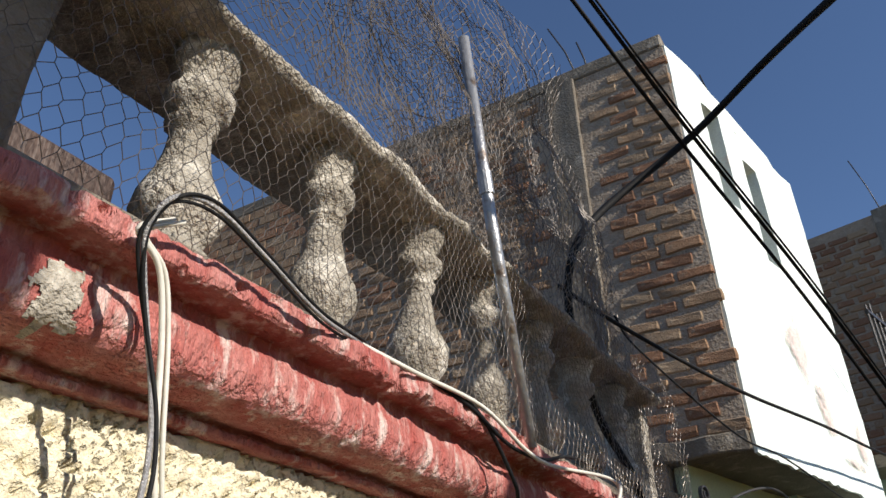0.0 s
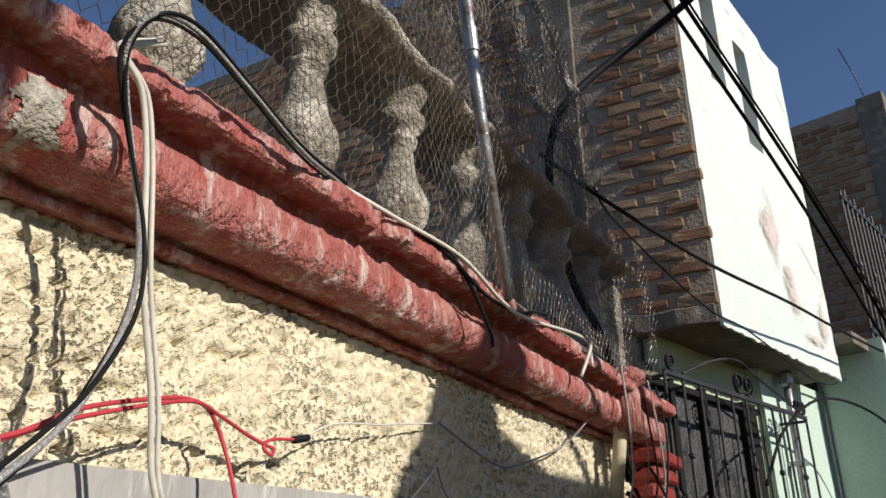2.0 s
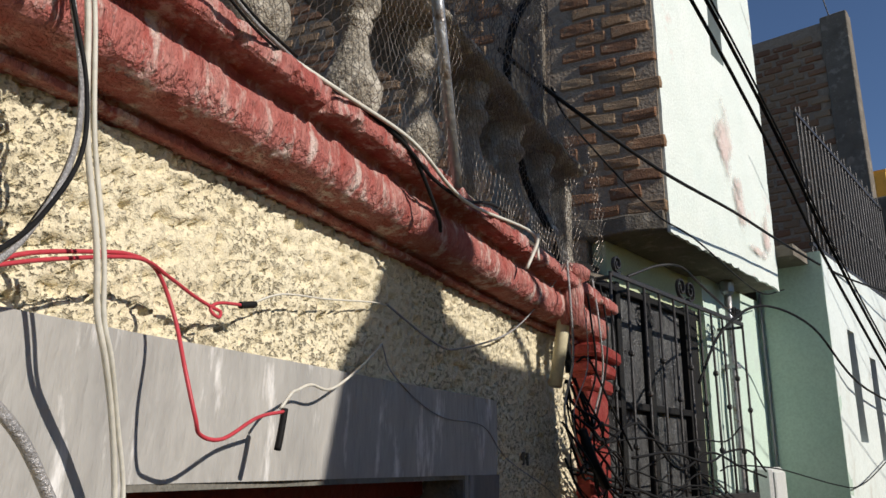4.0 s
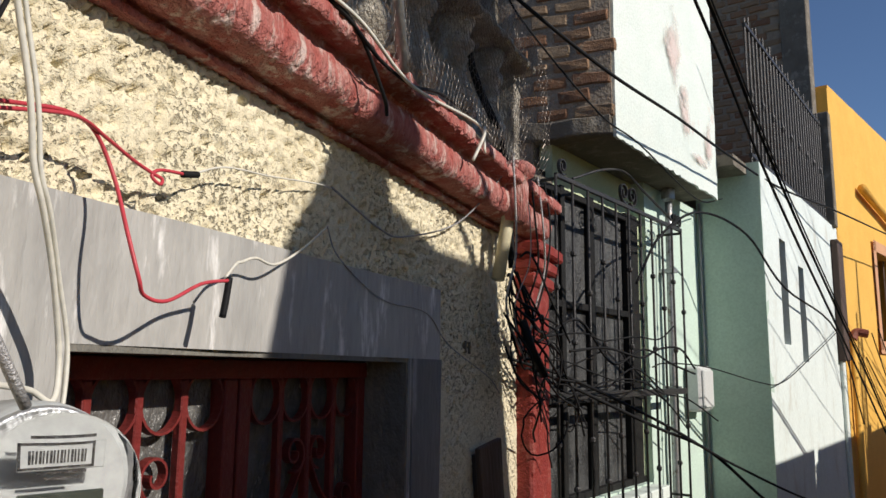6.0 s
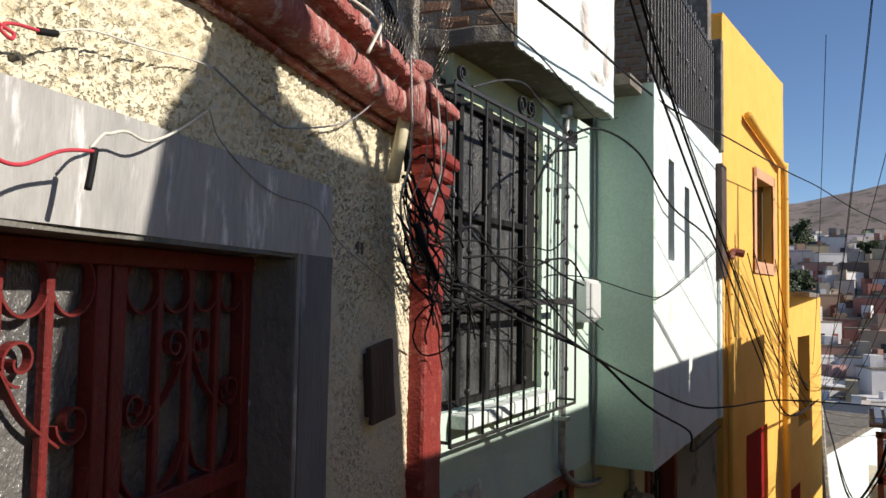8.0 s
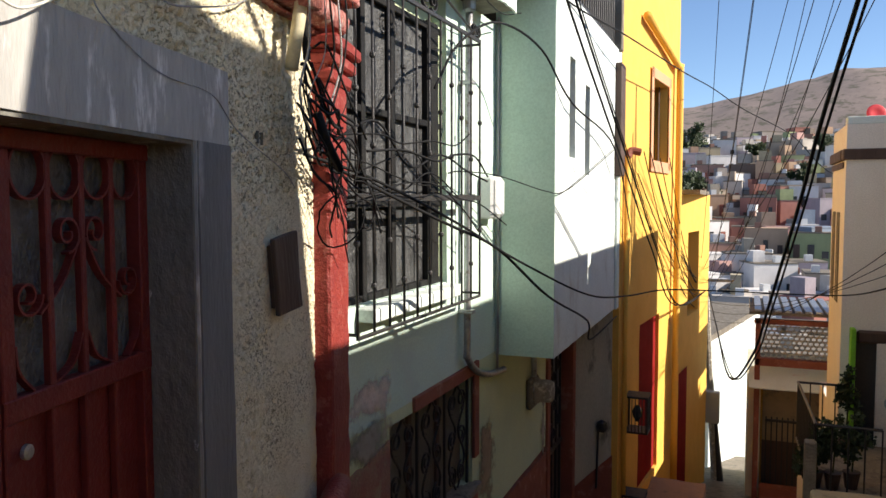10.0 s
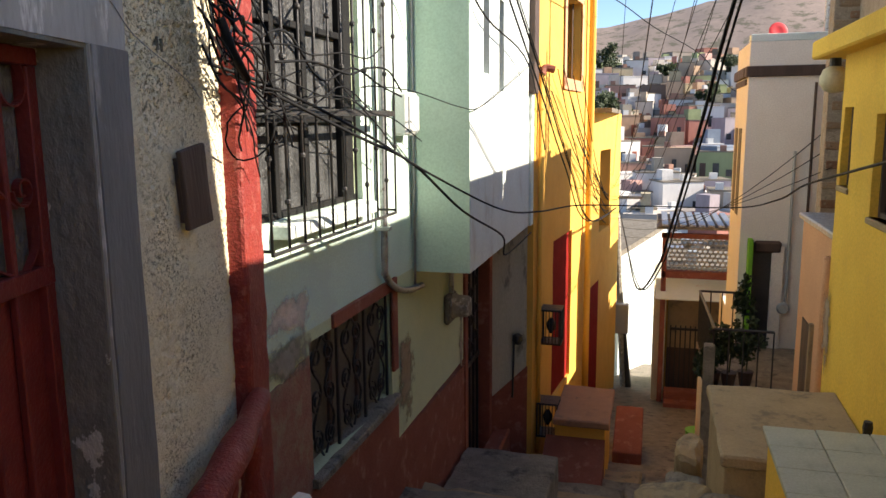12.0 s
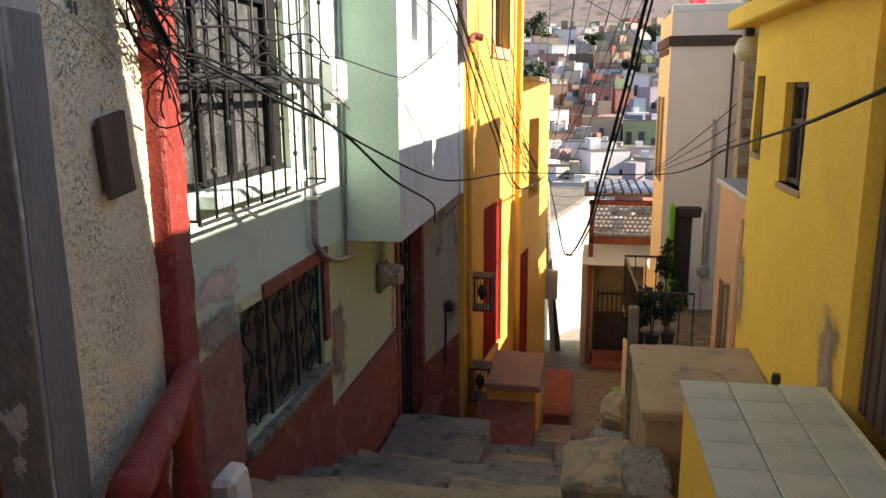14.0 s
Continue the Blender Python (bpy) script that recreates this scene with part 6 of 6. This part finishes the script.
# The third cable's drooping end is added where only a shadow falls.
for k, (pts, mat) in enumerate((([(0.92, 0.15, 2.28), (1.139, 0.17, 2.275), (1.307, 0.18, 2.26), (1.468, 0.19, 2.213), (1.68, 0.18, 2.228), (1.904, 0.16, 2.29), (2.21, 0.14, 2.33)], "black_cable"), ([(0.94, 0.15, 2.285), (1.081, 0.18, 2.268), (1.344, 0.19, 2.27), (1.541, 0.20, 2.215), (1.729, 0.19, 2.22), (2.238, 0.17, 2.29), (2.268, 0.18, 2.2)], "white_cable"), ([(0.96, 0.14, 2.29), (1.2, 0.17, 2.28), (1.36, 0.18, 2.25), (1.5, 0.18, 2.14), (1.56, 0.16, 2.11)], "black_cable"))):
    cable("cornice_cable", YC(pts), 0.005, M[mat], "cable lying along the top of the cornice", group="cables on the cornice", sides=8)
cable("strap", YC([(2.262, 0.18, 2.29), (2.24, 0.185, 2.25), (2.176, 0.17, 2.152)]), 0.006, M["white_cable"], "pale strap hanging on the red cornice", "strap")
for f, r in ((0.0, 0.0085), (0.05, 0.0085), (0.066, 0.005)):
    cable("overhead_line", spline([(-1.13 + f, 0.9, 4.25), (-1.116 + f, 1.75, 3.81), (-1.108 + f, 2.35, 3.52), (-1.098 + f, 3.13, 3.2), (-1.09 + f, 3.75, 2.90), (-1.084 + f, 4.24, 2.63), (-1.075 + f, 4.9, 2.33), (-1.064 + f, 5.77, 1.97), (-1.05 + f, 6.95, 1.49), (-1.03 + f, 8.66, 0.77), (-1.0 + f, 11.37, -0.17), (-0.85, 18.5, -0.7)]), r, M["black_cable"], "black overhead line running down the lane", group="overhead lines")
cable("overhead_line", spline([(0.6, 1.9, 3.7), (-0.41, 2.5, 3.92), (-0.83, 2.74, 3.99), (-1.24, 2.8, 3.86), (-1.59, 2.51, 3.48), (-1.62, 2.3, 3.17), (-1.69, 2.36, 2.91), (-1.74, 2.55, 2.63), (-1.74, 2.76, 2.38), (-1.78, 2.9, 1.9)]), 0.017, M["black_cable"], "thick black service cable dropping to the house corner", sides=8)
cable("overhead_line", spline([(-1.66, 2.26, 3.07), (-1.66, 2.68, 3.03), (-1.62, 3.57, 2.97), (-1.62, 4.64, 3.02), (-1.64, 5.72, 3.06), (-1.6, 7.21, 3.1), (-1.35, 8.85, 3.12), (-1.0, 11.95, 3.19), (-0.69, 14.0, 3.22), (-0.17, 15.06, 2.94), (0.73, 17.07, 2.6), (1.66, 18.05, 1.82), (3.0, 15.82, 1.78)]), 0.009, M["black_cable"], "twisted black line swinging across the lane")
cable("overhead_line", spline([(-1.7, 2.7, 3.1), (-1.77, 2.98, 3.05), (-1.72, 3.69, 2.8), (-1.78, 4.39, 2.82), (-1.86, 5.7, 2.74), (-1.9, 6.5, 2.9)]), 0.005, M["black_cable"], "thin line slack below the white front")
cable("overhead_line", spline([(-1.83, 2.95, 1.52), (-1.71, 3.37, 1.42), (-1.55, 4.08, 1.19), (-1.42, 4.75, 0.95), (-1.25, 6.2, 0.57), (-1.15, 7.6, 0.4), (-0.9, 8.97, 0.32), (-0.26, 10.03, 0.21), (0.83, 9.5, 0.27), (1.0, 7.6, 0.55), (0.98, 6.2, 0.80), (0.92, 4.6, 1.0), (0.80, 2.9, 1.2), (0.9, 1.0, 1.6)]), 0.008, M["black_cable"], "black cable crossing the lane in a low sag")
cable("overhead_line", spline([(-1.79, 3.09, 1.48), (-1.56, 3.86, 1.21), (-1.47, 4.52, 1.03), (-1.40, 5.47, 0.64), (-1.40, 6.96, 0.24), (-1.55, 7.9, -0.1), (-1.6, 9.9, -0.15)]), 0.009, M["black_cable"], "black cable slack before the mint bay")
cable("loose_cable", spline([(-1.9, 4.8, 1.5), (-2.0, 5.32, 1.53), (-1.87, 5.79, 1.51), (-1.66, 6.40, 1.40), (-1.57, 6.75, 1.40), (-1.56, 7.9, 1.62), (-1.55, 9.7, 2.0)]), 0.005, M["black_cable"], "dark wire past the junction box")
cable("loose_cable", spline([(-1.78, 4.28, 1.97), (-1.8, 4.75, 2.32), (-1.74, 5.37, 2.57), (-1.65, 6.22, 2.53), (-1.55, 6.93, 2.18), (-1.5, 9.0, 1.9), (-1.5, 10.4, 0.9)]), 0.009, M["black_cable"], "black wire arching from the grille to the bay")
HEAVY = [(0.828, 0.616, 4.825), (0.569, 2.816, 3.335), (0.31, 5.016, 1.845), (0.239, 5.808, 1.311), (0.106, 7.495, 0.37), (-0.007, 8.55, -0.277), (-0.25, 10.235, -0.89), (-0.548, 14.865, -1.04), (-0.85, 18.4, -0.8)]
for dx, r in ((0.0, 0.0125), (0.036, 0.008)):
    cable("overhead_line", spline([(x + dx * (y < 14), y, z) for x, y, z in HEAVY]), r, M["black_cable"], "heavy black line sagging to the pole", group="lines to the pole")
rw = random.Random(3)
for k in range(9):
    a = Vector((rw.uniform(-0.4, 1.4), rw.uniform(6, 9), rw.uniform(3.6, 5.2)))
    b_ = Vector((-0.9 + rw.uniform(-0.3, 0.3), 18.5, -0.6 + rw.uniform(-0.8, 0.3)))
    cable("overhead_line", sag(a, b_, rw.uniform(0.3, 0.9)), 0.005, M["black_cable"], "thin overhead line down to the pole", group="thin overhead lines", sides=4)
for k in range(8):
    a = Vector((-1.45 + 0.04 * k, 10.6 + 0.3 * k, rw.uniform(0.6, 2.2)))
    cable("overhead_line", sag(a, (-0.9, 18.5, -1.2 + 0.12 * k), rw.uniform(0.2, 0.8)), 0.009, M["black_cable"], "thin line along the orange house", group="lines along the orange house", sides=4)
for k in range(3):
    cable("overhead_line", sag((1.62, 8.5 + 0.1 * k, 0.8 + 0.2 * k), (-0.85, 18.5, -1.0 - 0.2 * k), 0.25 + 0.1 * k), 0.005, M["black_cable"], "thin line from the brick house to the pole", group="lines from the brick house", sides=4)
# the tangle at the corner column
for k in range(19):
    p = Vector((2.75 + rw.gauss(0, 0.06), 0.13, 1.75 + rw.gauss(0, 0.12)))
    pts = [W(*p)]
    for q in range(rw.randint(3, 6)):
        p = p + Vector((rw.uniform(0.02, 0.20), rw.uniform(-0.05, 0.06), rw.uniform(-0.18, 0.03)))
        p.y = min(max(p.y, 0.09), 0.30)
        pts.append(W(*p))
    cable("loose_cable", spline(pts, 5), rw.choice((0.0035, 0.005, 0.006)), M[rw.choice(("black_cable", "black_cable"))], "loose cable in the tangle at the corner column", group="cable tangle at the column", sides=5)
for k in range(3):
    c0 = W(3.0 + rw.uniform(-0.2, 0.7), 0.2, 1.45 + rw.uniform(-0.25, 0.25))
    r_ = rw.uniform(0.05, 0.16)
    ax = Vector((rw.gauss(0, 0.3), rw.gauss(0, 1), rw.gauss(0, 1))).normalized()
    bx_ = ax.cross(Vector((1, 0, 0))).normalized()
    n = 16
    pts = [c0 + ax * r_ * math.cos(math.tau * rw.uniform(0.75, 0.8) * i / n) + bx_ * r_ * 0.8 * math.sin(math.tau * 0.78 * i / n) for i in range(n + 1)]
    cable("loose_cable", pts, 0.004, M["black_cable"], "coiled loose cable end in the tangle", group="cable tangle at the column", sides=5)
for k in range(6):
    u = 2.66 + 0.12 * k
    pts = [(u, 0.16, 2.3), (u + rw.uniform(-0.05, 0.05), 0.18, 2.1), (u + rw.uniform(-0.08, 0.08), 0.17, 1.9), (u - rw.uniform(0, 0.1), 0.14, 1.7), (2.8 + rw.uniform(-0.05, 0.1), 0.15, 1.5)]
    cable("loose_cable", YC(pts), rw.choice((0.0025, 0.0035, 0.0045)), M[rw.choice(("black_cable", "grey_cable", "black_cable"))], "cable dropping from the cornice end", group="cables at the cornice end", sides=5)
for k in range(8):
    p = Vector((-1.85 + rw.uniform(-0.06, 0.05), rw.uniform(3.0, 3.5), 1.5 + rw.gauss(0, 0.12)))
    pts = [p.copy()]
    for q in range(rw.randint(3, 6)):
        p += Vector((rw.uniform(-0.04, 0.05), rw.uniform(0.25, 0.55), rw.gauss(-0.06, 0.10)))
        p.x = min(max(p.x, -1.93), -1.72)
        pts.append(p.copy())
    cable("loose_cable", spline(pts, 6), rw.choice((0.004, 0.005, 0.007)), M["black_cable"], "loose cable strung across the window grille", group="cables across the grille", sides=5)
cable("tape_joint", [W(2.78, 0.16, 1.66), W(2.84, 0.18, 1.55), W(2.95, 0.2, 1.45)], 0.018, M["black_cable"], "thick black taped knot of cables", "cable joint")
# bars of reinforcement on the roofs
for x, y, z, dx, dz in ((-2.5, 4.1, 5.95, -0.28, 0.75), (-2.45, 4.15, 5.95, -0.1, 0.45), (-1.95, 5.35, 5.7, -0.12, 0.8), (-1.95, 5.6, 5.6, -0.1, 0.7), (-1.9, 9.98, 7.1, -0.2, 0.9)):
    cable("rebar", [(x, y, z - 0.2), (x + dx * 0.5, y, z + dz * 0.5), (x + dx, y, z + dz)], 0.008, M["iron"], "rusty reinforcement bar sticking out of the roof", "reinforcement bar", "bars on the roofs")

# ---- pieces: tiles and bricks ----
tiles = []
for kx in range(3):
    for ky in range(13):
        if not tiles:
            b = bx(-0.1, 0.1, -0.1, 0.1, 0.0, 0.022, 0.003)
            t0 = part("tile", b, M["tile"], tb)
            tiles.append(t0.data)
            ob = t0
        else:
            ob = new("tile", tiles[0])
            ob.parent = tb
        ob.location = (0.505 + 0.204 * kx, 3.345 - 0.204 * ky, -0.018 + 0.002 * ((kx * 7 + ky * 3) % 3))

brick_data = []
for v in range(5):
    b = bx(-0.03, 0.03, -0.118, 0.118, 0.0, 0.083, 0.010, 0.0, 1)
    for q in b.verts:
        q.co += noise.noise_vector(q.co * 14 + Vector((v * 9, 0, 0))) * 0.011
    near = min(q.co.x for q in b.verts)
    for q in b.verts:
        q.co.x -= near + 0.03
    bmesh.ops.recalc_face_normals(b, faces=b.faces)
    me = bpy.data.meshes.new("brick")
    b.to_mesh(me)
    b.free()
    me.materials.append(M["brick"])
    brick_data.append(me)
bk = random.Random(7)


def brick_field(parent, base, along, a0, a1, z0, z1, gap=None):
    """Courses of clay bricks on edge; base(a) gives the point at the wall's foot line; along: turn of a brick about z."""
    z, row = z0, 0
    while z + 0.08 < z1:
        a = a0 + 0.125 * (row % 2) + bk.uniform(-0.03, 0.03)
        while a < a1:
            if not (gap and gap[0] - 0.1 < a < gap[1] + 0.1):
                ob = new("brick", bk.choice(brick_data))
                ob.parent = parent
                p = base(a)
                ob.location = (p[0], p[1], z + bk.uniform(-0.006, 0.006))
                ob.rotation_euler = (bk.uniform(-0.03, 0.03), bk.uniform(-0.02, 0.02), along + bk.uniform(-0.015, 0.015))
                ob.scale = (1, bk.uniform(0.78, 1.03), bk.uniform(0.80, 1.05))
            a += 0.255
        z += 0.098
        row += 1


brick_field(upper, lambda a: (UB + 0.023 - bk.uniform(0, 0.008), a), 0.0, -0.17, 2.9, 2.97, 5.88, (0.42, 0.66))
brick_field(rear, lambda a: (a, 10.014 - bk.uniform(0, 0.010)), math.pi / 2, -3.2, -2.1, 3.25, 7.05)
brick_field(br, lambda a: (a, 8.632 - bk.uniform(0, 0.012)), math.pi / 2, 1.68, 2.2, -0.4, 2.45)
bm = bmesh.new()
z, row = 2.35, 0
while z < 5.85:
    a = 2.95 + 0.125 * (row % 2) if z > 2.95 else 0.7
    while a < 6.3:
        if z > 2.95 or a < 6.3:
            box(bm, UB - 0.004, UB + 0.05, a, a + 0.235, z, z + 0.08, pose(bk.uniform(-0.008, 0.008), 0, bk.uniform(-0.005, 0.005)))
        a += 0.255
    z += 0.098
    row += 1
tagged(part("brickwork", bm, M["brick"], upper), kind="stuff")
